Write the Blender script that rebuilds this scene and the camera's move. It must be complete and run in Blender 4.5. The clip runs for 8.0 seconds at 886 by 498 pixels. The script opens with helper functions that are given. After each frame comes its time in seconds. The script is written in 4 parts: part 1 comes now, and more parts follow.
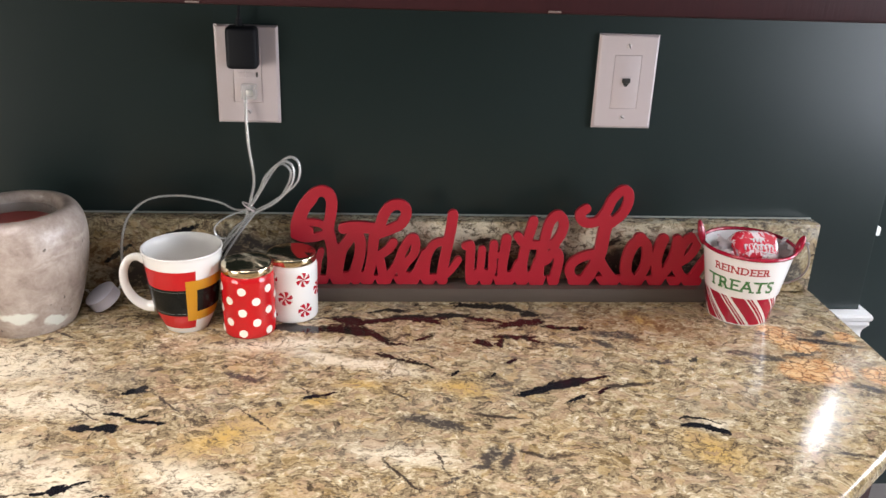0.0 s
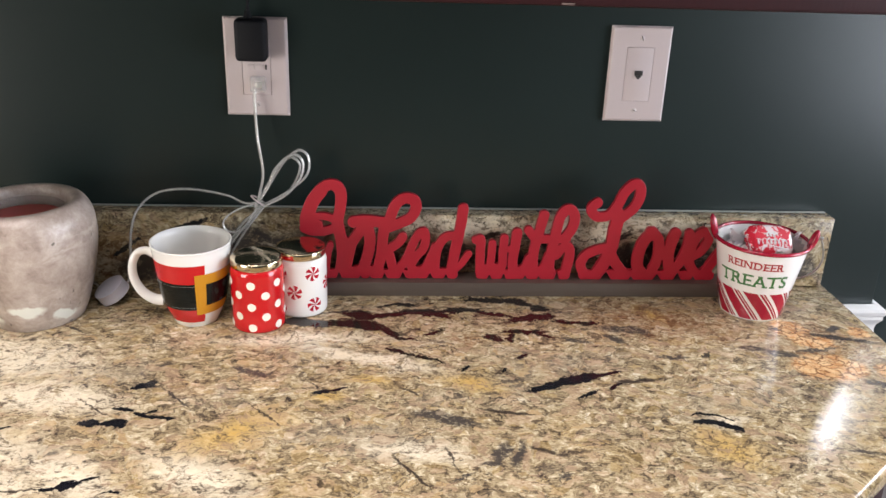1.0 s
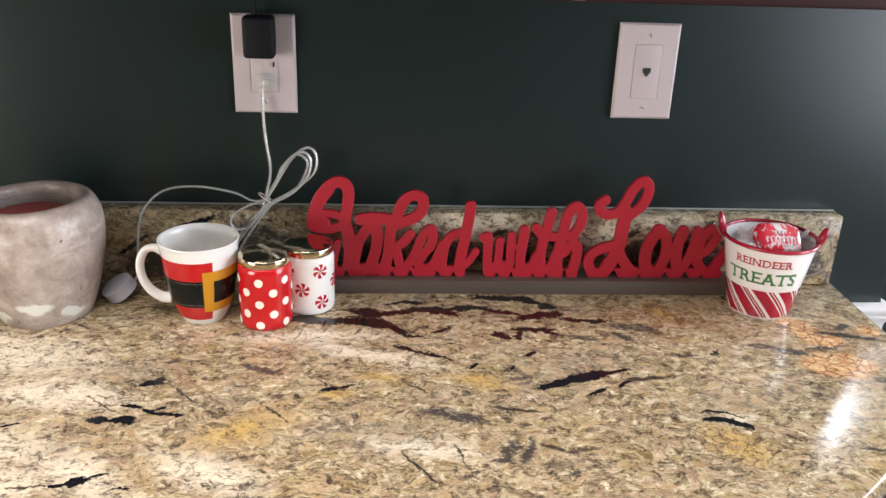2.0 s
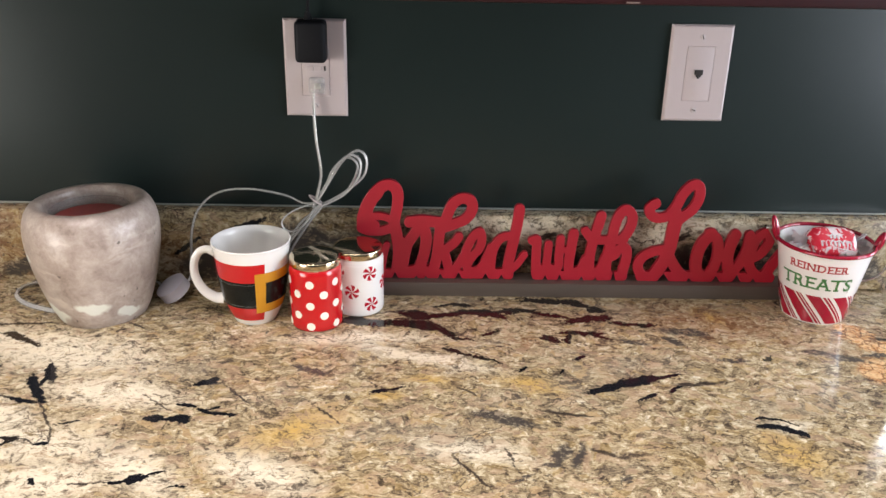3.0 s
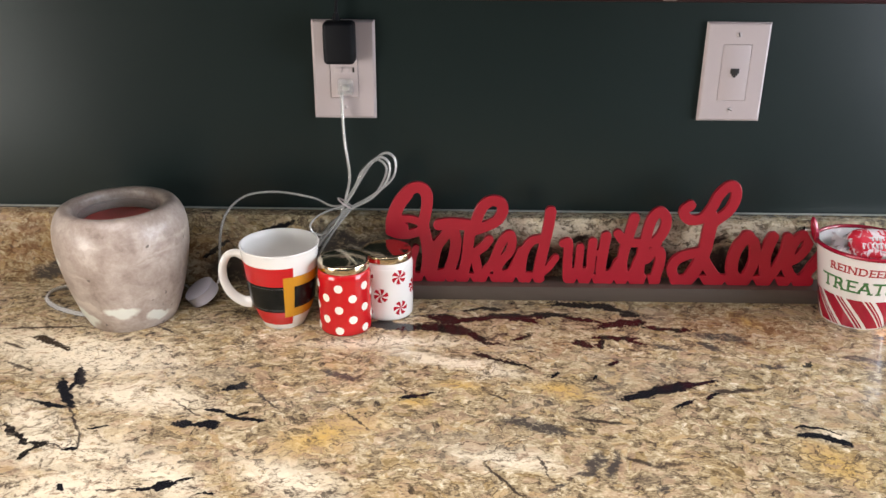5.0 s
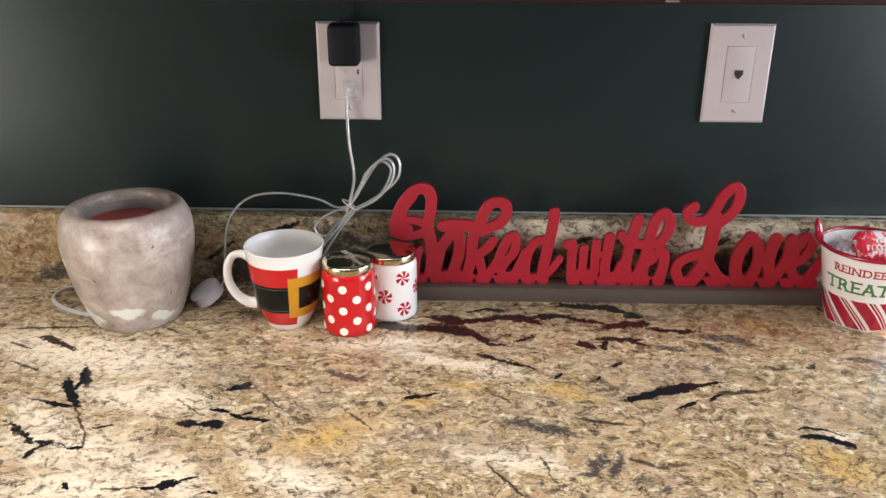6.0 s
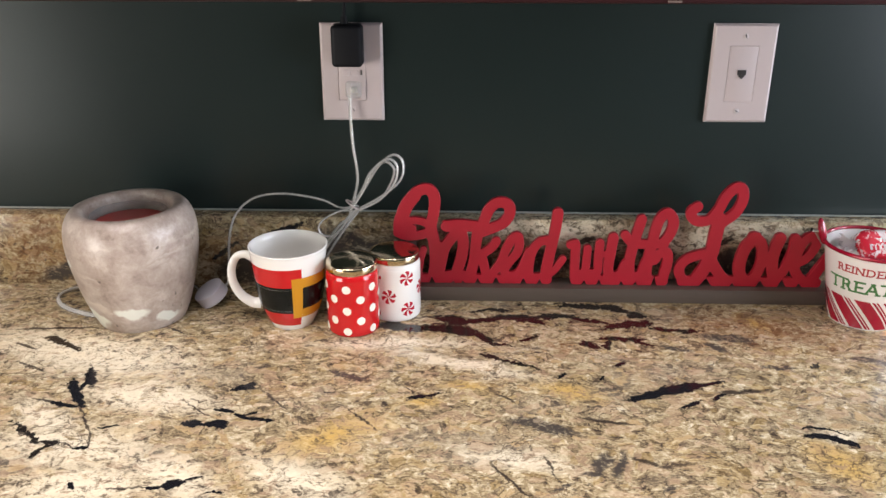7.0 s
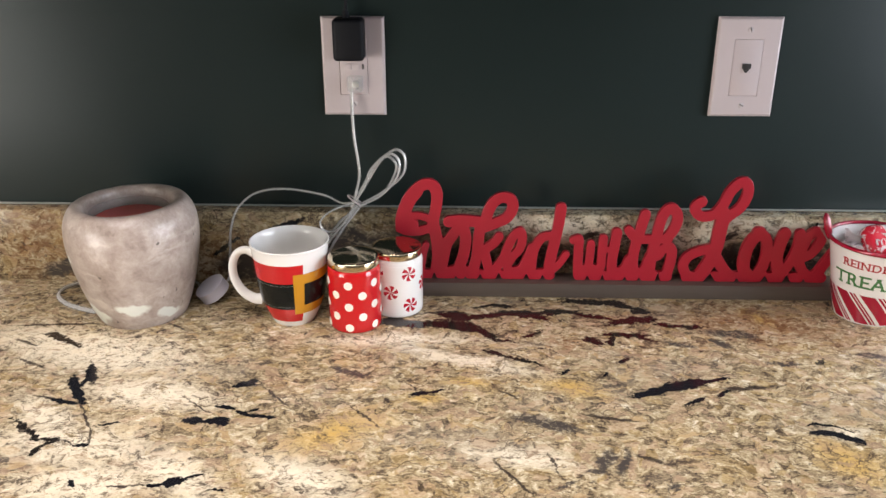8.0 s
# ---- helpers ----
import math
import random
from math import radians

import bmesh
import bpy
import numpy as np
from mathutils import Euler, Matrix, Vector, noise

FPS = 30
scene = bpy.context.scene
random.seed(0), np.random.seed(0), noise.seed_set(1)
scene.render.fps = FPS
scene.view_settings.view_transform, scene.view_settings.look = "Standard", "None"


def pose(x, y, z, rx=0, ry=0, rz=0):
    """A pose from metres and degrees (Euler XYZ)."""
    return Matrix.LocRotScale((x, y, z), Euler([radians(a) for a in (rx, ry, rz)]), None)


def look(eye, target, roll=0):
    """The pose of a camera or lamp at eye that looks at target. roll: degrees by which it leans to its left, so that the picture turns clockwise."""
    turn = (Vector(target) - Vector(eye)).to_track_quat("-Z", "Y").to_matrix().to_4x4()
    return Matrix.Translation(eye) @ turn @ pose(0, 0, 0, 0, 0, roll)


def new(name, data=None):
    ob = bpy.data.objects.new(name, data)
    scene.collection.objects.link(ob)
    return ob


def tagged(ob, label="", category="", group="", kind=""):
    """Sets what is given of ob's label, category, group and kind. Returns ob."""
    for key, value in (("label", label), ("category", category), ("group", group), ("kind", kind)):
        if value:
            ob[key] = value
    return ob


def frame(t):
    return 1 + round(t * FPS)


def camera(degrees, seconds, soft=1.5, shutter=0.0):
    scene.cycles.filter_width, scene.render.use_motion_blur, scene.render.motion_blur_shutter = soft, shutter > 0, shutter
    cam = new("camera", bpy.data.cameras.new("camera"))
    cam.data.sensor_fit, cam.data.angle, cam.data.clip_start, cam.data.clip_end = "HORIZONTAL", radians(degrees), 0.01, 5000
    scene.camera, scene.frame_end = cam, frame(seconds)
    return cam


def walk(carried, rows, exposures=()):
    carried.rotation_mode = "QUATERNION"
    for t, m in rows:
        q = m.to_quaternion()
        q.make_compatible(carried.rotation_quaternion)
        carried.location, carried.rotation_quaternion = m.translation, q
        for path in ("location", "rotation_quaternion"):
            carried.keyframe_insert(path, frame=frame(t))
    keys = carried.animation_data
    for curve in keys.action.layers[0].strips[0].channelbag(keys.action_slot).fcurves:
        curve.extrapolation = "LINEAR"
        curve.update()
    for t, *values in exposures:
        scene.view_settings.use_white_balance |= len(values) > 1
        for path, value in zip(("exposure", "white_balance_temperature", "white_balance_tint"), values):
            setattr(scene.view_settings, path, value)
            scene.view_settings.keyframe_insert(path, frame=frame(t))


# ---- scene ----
cam = camera(54.7, 8.0)
PATH = [
    (0, (-0.053, -1.128, 1.42), (0.103, 0.72, 0.671), 2.2),
    (0.5, (-0.062, -1.122, 1.416), (0.099, 0.721, 0.657), 2.3),
    (1, (-0.056, -1.119, 1.42), (0.083, 0.722, 0.652), 2.1),
    (1.5, (-0.059, -1.119, 1.415), (0.078, 0.725, 0.655), 2.1),
    (1.7, (-0.061, -1.118, 1.414), (0.076, 0.725, 0.653), 2.1),
    (2.8, (-0.066, -1.12, 1.419), (-0.001, 0.721, 0.64), 1.5),
    (3, (-0.073, -1.119, 1.419), (-0.035, 0.727, 0.65), 1.2),
    (3.5, (-0.075, -1.107, 1.418), (-0.048, 0.74, 0.651), 0.4),
    (4, (-0.076, -1.107, 1.418), (-0.07, 0.74, 0.651), 0.7),
    (4.5, (-0.077, -1.103, 1.417), (-0.089, 0.742, 0.645), 0.6),
    (4.7, (-0.078, -1.103, 1.416), (-0.095, 0.744, 0.6455), 0.55),
    (5.8, (-0.072, -1.107, 1.415), (-0.112, 0.742, 0.651), 0.1),
    (6, (-0.074, -1.107, 1.415), (-0.113, 0.742, 0.653), 0.3),
    (6.5, (-0.076, -1.108, 1.416), (-0.123, 0.741, 0.656), 0.3),
    (7, (-0.074, -1.109, 1.416), (-0.121, 0.74, 0.654), 0.1),
    (7.5, (-0.077, -1.104, 1.416), (-0.127, 0.741, 0.648), 0.1),
    (8, (-0.075, -1.102, 1.414), (-0.126, 0.742, 0.641), 0.0),
]
walk(cam, [(t, look(eye, target, roll)) for t, eye, target, roll in PATH])

# ---- world, lights, exposure ----
scene.view_settings.exposure = 0.0
world = bpy.data.worlds.new("sky")
world.use_nodes = True
scene.world = world
wn = world.node_tree
sky = wn.nodes.new("ShaderNodeTexSky")
sky.sky_type = "NISHITA"
sky.sun_disc = False
sky.sun_elevation, sky.sun_rotation = radians(30), radians(110)
wn.nodes["Background"].inputs[1].default_value = 0.12
wn.links.new(sky.outputs[0], wn.nodes["Background"].inputs[0])


def lamp(name, eye, target, w, h, watts, colour):
    """One area lamp, set at a window opening or at the ceiling panel."""
    d = bpy.data.lights.new(name, "AREA")
    d.shape, d.size, d.size_y, d.energy, d.color = "RECTANGLE", w, h, watts, colour
    ob = new(name, d)
    ob.matrix_world = look(eye, target)
    return ob


sun = bpy.data.lights.new("sun", "SUN")
sun.energy, sun.angle, sun.color = 2.0, radians(0.6), (1, 0.95, 0.86)
sun_ob = new("sun", sun)
sun_ob.matrix_world = look((8, -3, 5), (0, 0, 0))

lamp("window_light_west", (-2.58, -2.30, 0.85), (0, -1.3, 0.9), 1.6, 1.6, 100, (1.0, 0.94, 0.88))
lamp("window_light_east", (2.78, -1.25, 1.37), (0, -0.6, 1.0), 1.3, 1.75, 88, (0.81, 0.87, 1.0))
# Added fill: an unseen lamp that brightens the passage and the bucket's right side.
lamp("fill_light_passage", (2.78, 0.25, 1.50), (0.9, 0.4, 1.0), 0.7, 1.0, 44, (0.84, 0.90, 1.0))
# Added low lamp, unseen; its gloss gives the soft glow at the wall's left.
lamp("glow_light_south", (-2.15, -3.18, 0.32), (-0.6, 0, 0.9), 0.7, 0.52, 2.4, (1.0, 0.95, 0.9))
lamp("window_light_north", (1.225, 0.80, 1.59), (1.2, -2, 1.2), 0.085, 0.46, 9, (0.92, 0.96, 1.0))
lamp("ceiling_panel_light", (-0.45, -0.95, 2.40), (-0.45, -0.949, 0), 1.1, 0.5, 36, (1.0, 0.88, 0.85))


# ---- materials ----
class Nodes:
    """Short names for the shader nodes of one material."""

    def __init__(self, name):
        self.m = bpy.data.materials.new(name)
        self.m.use_nodes = True
        self.t = self.m.node_tree
        self.bsdf = self.t.nodes["Principled BSDF"]

    def add(self, kind, **props):
        n = self.t.nodes.new("ShaderNode" + kind)
        for k, v in props.items():
            if k == "operation":
                n.operation = v
            elif k == "blend_type":
                n.blend_type = v
            elif k == "data_type":
                n.data_type = v
            elif k == "vector_type":
                n.vector_type = v
            elif k == "feature":
                n.feature = v
            elif k == "interpolation_type":
                n.interpolation_type = v
        return n

    def put(self, socket, value):
        if isinstance(value, bpy.types.NodeSocket):
            self.t.links.new(value, socket)
        elif value is not None:
            socket.default_value = value

    def coords(self):
        return self.add("TexCoord").outputs["Object"]

    def noise(self, vec, scale, detail=3, rough=0.55, colour=False):
        n = self.add("TexNoise")
        self.put(n.inputs["Vector"], vec)
        n.inputs["Scale"].default_value, n.inputs["Detail"].default_value, n.inputs["Roughness"].default_value = scale, detail, rough
        return n.outputs["Color" if colour else "Fac"]

    def math(self, op, a, b=None, c=None):
        n = self.add("Math", operation=op)
        for s, v in zip(n.inputs, (a, b, c)):
            self.put(s, v)
        return n.outputs[0]

    def vmath(self, op, a, b=None, scale=None):
        n = self.add("VectorMath", operation=op)
        self.put(n.inputs[0], a)
        if b is not None:
            self.put(n.inputs[1], b)
        if scale is not None:
            n.inputs["Scale"].default_value = scale
        return n.outputs["Value" if op == "LENGTH" else "Vector"]

    def mapping(self, vec, kind="POINT", loc=(0, 0, 0), rot=(0, 0, 0), scale=(1, 1, 1)):
        n = self.add("Mapping", vector_type=kind)
        self.put(n.inputs["Vector"], vec)
        n.inputs["Location"].default_value, n.inputs["Rotation"].default_value, n.inputs["Scale"].default_value = loc, rot, scale
        return n.outputs[0]

    def step(self, v, lo, hi, a=0.0, b=1.0):
        n = self.add("MapRange", interpolation_type="SMOOTHSTEP")
        self.put(n.inputs["Value"], v)
        for k, x in (("From Min", lo), ("From Max", hi), ("To Min", a), ("To Max", b)):
            n.inputs[k].default_value = x
        return n.outputs[0]

    def ramp(self, v, stops):
        n = self.add("ValToRGB")
        self.put(n.inputs[0], v)
        e = n.color_ramp.elements
        while len(e) < len(stops):
            e.new(0.5)
        for k, (p, c) in zip(e, stops):
            k.position, k.color = p, (*c[:3], 1.0)
        return n.outputs[0]

    def mix(self, fac, a, b, blend="MIX"):
        n = self.add("Mix", data_type="RGBA", blend_type=blend)
        self.put(n.inputs[0], fac)
        self.put(n.inputs[6], a if not isinstance(a, tuple) else (*a[:3], 1.0))
        self.put(n.inputs[7], b if not isinstance(b, tuple) else (*b[:3], 1.0))
        return n.outputs[2]

    def bump(self, height, strength, distance=0.001):
        n = self.add("Bump")
        self.put(n.inputs["Height"], height)
        n.inputs["Strength"].default_value, n.inputs["Distance"].default_value = strength, distance
        self.put(self.bsdf.inputs["Normal"], n.outputs[0])

    def out(self, colour=None, rough=None, metal=None, coat=None, ior=None, trans=None, sss=None):
        for k, v in (("Base Color", colour), ("Roughness", rough), ("Metallic", metal), ("Coat Weight", coat), ("IOR", ior), ("Transmission Weight", trans), ("Subsurface Weight", sss)):
            if isinstance(v, tuple):
                v = (*v[:3], 1.0)
            self.put(self.bsdf.inputs[k], v)
        return self.m


def plain(name, colour, rough, metal=0.0, coat=0.0, vary=0.06, grain=60.0, relief=0.0, dirt=None, ior=1.5):
    """A painted, glazed or moulded surface with faint mottling at two scales."""
    n = Nodes(name)
    co = n.coords()
    big, fine = n.noise(co, grain * 0.2, 3), n.noise(co, grain * 6, 2)
    dark = tuple(max(0.0, c * (1 - 2.2 * vary)) for c in colour[:3])
    light = tuple(min(1.0, c * (1 + 1.2 * vary)) for c in colour[:3])
    col = n.mix(n.math("MULTIPLY_ADD", fine, 0.35, n.math("MULTIPLY", big, 0.65)), dark, light)
    if dirt:
        col = n.mix(n.step(n.noise(co, grain * 0.6, 5, 0.7), 0.6, 0.75, 0, 0.5), col, dirt)
    if relief:
        n.bump(n.math("ADD", fine, n.math("MULTIPLY", big, 1.5)), relief)
    return n.out(col, n.math("MULTIPLY_ADD", big, 0.12, rough - 0.06), metal, coat, ior)


def granite(name, groups, axes="xy", tone=0.0):
    """Polished gold and cream granite. groups: for each kind of mark, rows of centre, half length, half width (cm) and angle."""
    n = Nodes(name)
    co = n.coords()
    if axes == "xz":
        sep = n.add("SeparateXYZ")
        n.put(sep.inputs[0], co)
        com = n.add("CombineXYZ")
        n.put(com.inputs[0], sep.outputs[0])
        n.put(com.inputs[1], n.math("SUBTRACT", sep.outputs[2], 0.91))
        n.put(com.inputs[2], sep.outputs[1])
        co = com.outputs[0]

    def warp(vec, scale, amount):
        c = n.vmath("SUBTRACT", n.noise(vec, scale, 3, 0.6, True), (0.5, 0.5, 0.5))
        return n.vmath("ADD", vec, n.vmath("SCALE", c, scale=amount))

    w1 = warp(co, 14, 0.05)                    # slow drift of the whole bed
    w2 = warp(w1, 75, 0.014)                   # ragged flakes
    w3 = warp(warp(co, 70, 0.011), 300, 0.0060)  # edges of single marks
    w4 = warp(warp(co, 45, 0.020), 230, 0.012)   # torn edges of the seams
    bed = n.mapping(w2, rot=(0, 0, radians(10)), scale=(0.68, 1.0, 1.0))
    slow = n.mapping(w1, rot=(0, 0, radians(10)), scale=(0.6, 1.0, 1.0))

    def near(rows, vec=None):
        d = None
        for x, y, a, b, angle in rows:
            g = n.add("TexGradient")
            g.gradient_type = "SPHERICAL"
            tm = g.texture_mapping
            tm.vector_type, tm.translation, tm.rotation, tm.scale = "TEXTURE", (x / 100, y / 100, 0), (0, 0, radians(angle)), (a / 45, b / 43, 1e4)
            n.put(g.inputs[0], vec or w3)
            v = g.outputs["Fac"]
            d = v if d is None else n.math("MAXIMUM", d, v)
        return n.math("MULTIPLY_ADD", d, -2.0, 2.0)

    def voronoi(vec, scale, feature="F1"):
        v = n.add("TexVoronoi", feature=feature)
        n.put(v.inputs["Vector"], vec)
        v.inputs["Scale"].default_value = scale
        return v

    def shade(v):
        s = n.add("SeparateColor")
        n.put(s.inputs[0], v.outputs["Color"])
        return s.outputs

    def centred(v, amount):
        return n.math("MULTIPLY", n.math("SUBTRACT", v, 0.5), amount)

    # flakes of two sizes, grain and broad drifts give the tone
    large, small = shade(voronoi(bed, 125)), shade(voronoi(bed, 290))
    mid, fine, big = n.noise(bed, 85, 8, 0.7), n.noise(n.mapping(co, scale=(0.6, 1, 1)), 480, 4, 0.7), n.noise(slow, 9, 4)
    v = n.math("ADD", 0.475 + tone, centred(large[0], 0.26))
    for part_of in (centred(small[0], 0.27), centred(mid, 1.25), centred(fine, 0.72), centred(big, 0.26)):
        v = n.math("ADD", v, part_of)
    col = n.ramp(v, [(0.14, (0.045, 0.034, 0.026)), (0.29, (0.140, 0.105, 0.066)), (0.43, (0.270, 0.210, 0.122)), (0.56, (0.385, 0.312, 0.188)), (0.70, (0.530, 0.450, 0.300)), (0.90, (0.760, 0.690, 0.530))])
    # grey, rosy and yellow drifts; single flakes take a tint of their own
    col = n.mix(n.step(n.noise(slow, 12, 4), 0.50, 0.68, 0, 0.55), col, n.mix(0.5, col, (0.30, 0.27, 0.225)))
    col = n.mix(n.math("MULTIPLY", n.step(large[1], 0.72, 0.80), 0.42), col, (0.47, 0.33, 0.215))
    col = n.mix(n.math("MULTIPLY", n.step(large[2], 0.82, 0.90), 0.28), col, (0.48, 0.335, 0.125))
    col = n.mix(n.step(n.noise(w1, 10, 5), 0.56, 0.72, 0, 0.42), col, n.mix(0.5, col, (0.48, 0.325, 0.11)))
    if "white" in groups:
        m = n.step(near(groups["white"], w2), 1.7, 0.2)
        col = n.mix(n.math("MULTIPLY", m, n.step(v, 0.20, 0.50, 0.10, 0.78)), col, (0.78, 0.71, 0.55))
    if "gold" in groups:
        m = n.step(near(groups["gold"], w2), 2.0, 0.0)
        col = n.mix(n.math("MULTIPLY", m, n.step(v, 0.28, 0.60, 0.15, 0.85)), col, (0.52, 0.335, 0.085))
    if "rust" in groups:
        m = n.step(near(groups["rust"], w2), 1.5, 0.3)
        col = n.mix(n.math("MULTIPLY", m, n.step(v, 0.30, 0.62, 0.75, 0.35)), col, n.mix(0.3, (0.24, 0.11, 0.04), col))
    if "orange" in groups:
        m = n.step(near(groups["orange"], w4), 1.2, 0.85)
        crack = voronoi(n.mapping(w2, rot=(0, 0, 0.6), scale=(0.75, 1, 1)), 70, "DISTANCE_TO_EDGE").outputs["Distance"]
        c2 = n.mix(n.step(crack, 0.015, 0.085, 0.9, 0.0), n.mix(n.step(mid, 0.35, 0.62), (0.50, 0.225, 0.075), (0.74, 0.50, 0.26)), (0.15, 0.06, 0.025))
        col = n.mix(n.math("MULTIPLY", m, 0.92), col, c2)
    # dark films between the flakes, broken and gathered in drifts
    drift = n.noise(slow, 26, 5, 0.65)
    for scale, wide, lo, hi, strength in ((72, 0.050, 0.52, 0.62, 0.80), (165, 0.062, 0.53, 0.64, 0.54)):
        edge = voronoi(n.mapping(w2, rot=(0, 0, radians(14)), scale=(0.60, 1.0, 1.0)), scale, "DISTANCE_TO_EDGE").outputs["Distance"]
        m = n.math("MULTIPLY", n.step(edge, wide, wide * 0.2), n.step(drift if scale < 100 else n.noise(bed, 38, 4, 0.6), lo, hi))
        col = n.mix(n.math("MULTIPLY", m, strength), col, (0.060, 0.043, 0.034))
    # hair veins and specks
    line = n.math("ABSOLUTE", n.math("SUBTRACT", n.noise(n.mapping(w3, rot=(0, 0, radians(-16)), scale=(0.45, 1, 1)), 26, 6, 0.62), 0.5))
    m = n.math("MULTIPLY", n.step(line, 0.008, 0.001), n.step(n.noise(bed, 23, 3), 0.56, 0.64))
    col = n.mix(n.math("MULTIPLY", m, 0.8), col, (0.055, 0.040, 0.034))
    spk = voronoi(n.mapping(w3, rot=(0, 0, 0.2), scale=(0.5, 1, 1)), 210)
    m = n.math("MULTIPLY", n.step(spk.outputs["Distance"], 0.42, 0.22), n.math("GREATER_THAN", shade(spk)[1], 0.74))
    m = n.math("MULTIPLY", m, n.step(n.noise(co, 30, 3), 0.40, 0.58, 0.15, 1.0))
    col = n.mix(n.math("MULTIPLY", m, 0.7), col, (0.045, 0.034, 0.030))
    if "grey" in groups:
        m = n.step(near(groups["grey"], w4), 1.2, 0.6)
        col = n.mix(n.math("MULTIPLY", m, n.step(v, 0.72, 0.48, 0.60, 0.95)), col, (0.055, 0.048, 0.044))
    if "seam" in groups:
        rag = centred(n.noise(co, 170, 4, 0.65), 1.3)
        m = n.step(n.math("ADD", near(groups["seam"], w4), rag), 1.15, 0.85)
        col = n.mix(n.math("MULTIPLY", m, n.step(mid, 0.70, 0.58, 0.80, 0.98)), col, (0.010, 0.0075, 0.008))
    if "vein" in groups:
        m = n.step(near(groups["vein"]), 1.3, 0.7)
        col = n.mix(n.math("MULTIPLY", m, n.step(mid, 0.66, 0.52, 0.45, 0.92)), col, (0.032, 0.024, 0.021))
    if "black" in groups:
        rag = centred(n.noise(co, 240, 4, 0.65), 1.2)
        m = n.step(n.math("ADD", near(groups["black"]), rag), 1.08, 0.92)
        col = n.mix(m, col, (0.010, 0.010, 0.013))
    n.bump(n.noise(co, 9, 2), 0.05, 0.002)
    return n.out(col, n.math("MULTIPLY_ADD", fine, 0.12, 0.07), ior=1.44)


BLACK_LEFT = [
    (-49.5, -27.6, 2.1, 0.54, -68),
    (-49.8, -30.8, 3.2, 0.48, -58),
    (-49.6, -29.4, 1.0, 0.25, -87),
    (-50.2, -33.2, 1.7, 0.33, -15),
    (-45.0, -40.9, 0.7, 0.31, 0),
    (-43.6, -37.2, 1.0, 0.22, 13),
    (-35.3, -36.4, 1.0, 0.55, -9),
    (-33.9, -36.5, 1.0, 0.27, 6),
    (-32.6, -36.4, 1.1, 0.69, -12),
    (-32.6, -33.9, 1.0, 0.3, -6),
    (-30.7, -34.8, 0.8, 0.28, -20),
    (-28.6, -35.4, 1.9, 0.25, -10),
    (-29.6, -34.4, 0.7, 0.16, 32),
    (-31.8, -29.2, 1.3, 0.51, 34),
    (-31.4, -29.5, 0.9, 0.33, 15),
    (-34.1, -46.2, 1.1, 0.52, 20),
    (-32.5, -45.4, 0.8, 0.17, 20),
    (-35.6, -46.8, 0.9, 0.28, 17),
    (-43.6, -46.8, 0.7, 0.19, -55),
    (-30.0, -47.3, 0.6, 0.16, 5),
]
BLACK_RIGHT = [
    (13.4, -29.5, 2.9, 0.56, 23),
    (16.9, -28.1, 2.9, 0.87, 18),
    (20.4, -27.0, 1.8, 0.28, 18),
    (17.4, -31.3, 1.4, 0.3, 35),
    (20.8, -29.6, 1.1, 0.28, 33),
    (29.2, -36.9, 1.5, 0.45, -8),
    (30.8, -37.6, 1.6, 0.42, -26),
    (28.0, -35.4, 0.6, 0.14, 27),
    (29.6, -35.5, 1.4, 0.17, -13),
    (31.3, -36.2, 0.8, 0.12, -34),
    (-12.1, -30.7, 1.0, 0.32, 13),
    (-10.5, -30.2, 1.2, 0.17, 18),
    (11.0, -23.0, 0.9, 0.33, 27),
    (4.0, -25.6, 0.8, 0.21, 51),
    (8.6, -26.0, 0.4, 0.2, 40),
]
VEIN = [
    (-52.2, -32.6, 1.4, 0.23, -14),
    (-46.6, -36.1, 3.7, 0.12, -60),
    (-44.6, -39.8, 1.5, 0.1, -73),
    (-46.6, -40.5, 1.5, 0.1, -23),
    (-38.0, -47.0, 1.9, 0.16, 5),
    (-13.0, -29.5, 1.1, 0.1, -55),
    (-2.6, -30.6, 1.2, 0.2, -39),
    (7.6, -34.7, 2.5, 0.27, -12),
    (-17.9, -34.9, 2.8, 0.11, -47),
    (1.3, -43.0, 1.9, 0.1, -75),
    (23.3, -28.6, 2.6, 0.35, 6),
    (10.4, -41.6, 1.4, 0.28, -26),
    (-58.9, -15.9, 4.9, 0.22, 5),
    (-35.6, -33.6, 2.4, 0.1, -37),
    (-27.8, -31.6, 2.7, 0.11, -48),
    (-2.8, -44.8, 3.1, 0.17, -57),
    (-12.2, -11.4, 2.5, 0.26, 10),
    (-43.2, -16.1, 2.1, 0.14, -35),
    (-60.2, -20.6, 1.7, 0.21, -26),
    (-57.4, -25.4, 2.3, 0.21, -26),
    (44.0, -42.4, 2.2, 0.29, -13),
    (52.6, -29.4, 1.9, 0.61, -28),
    (53.4, -18.2, 4.2, 0.52, -15),
]
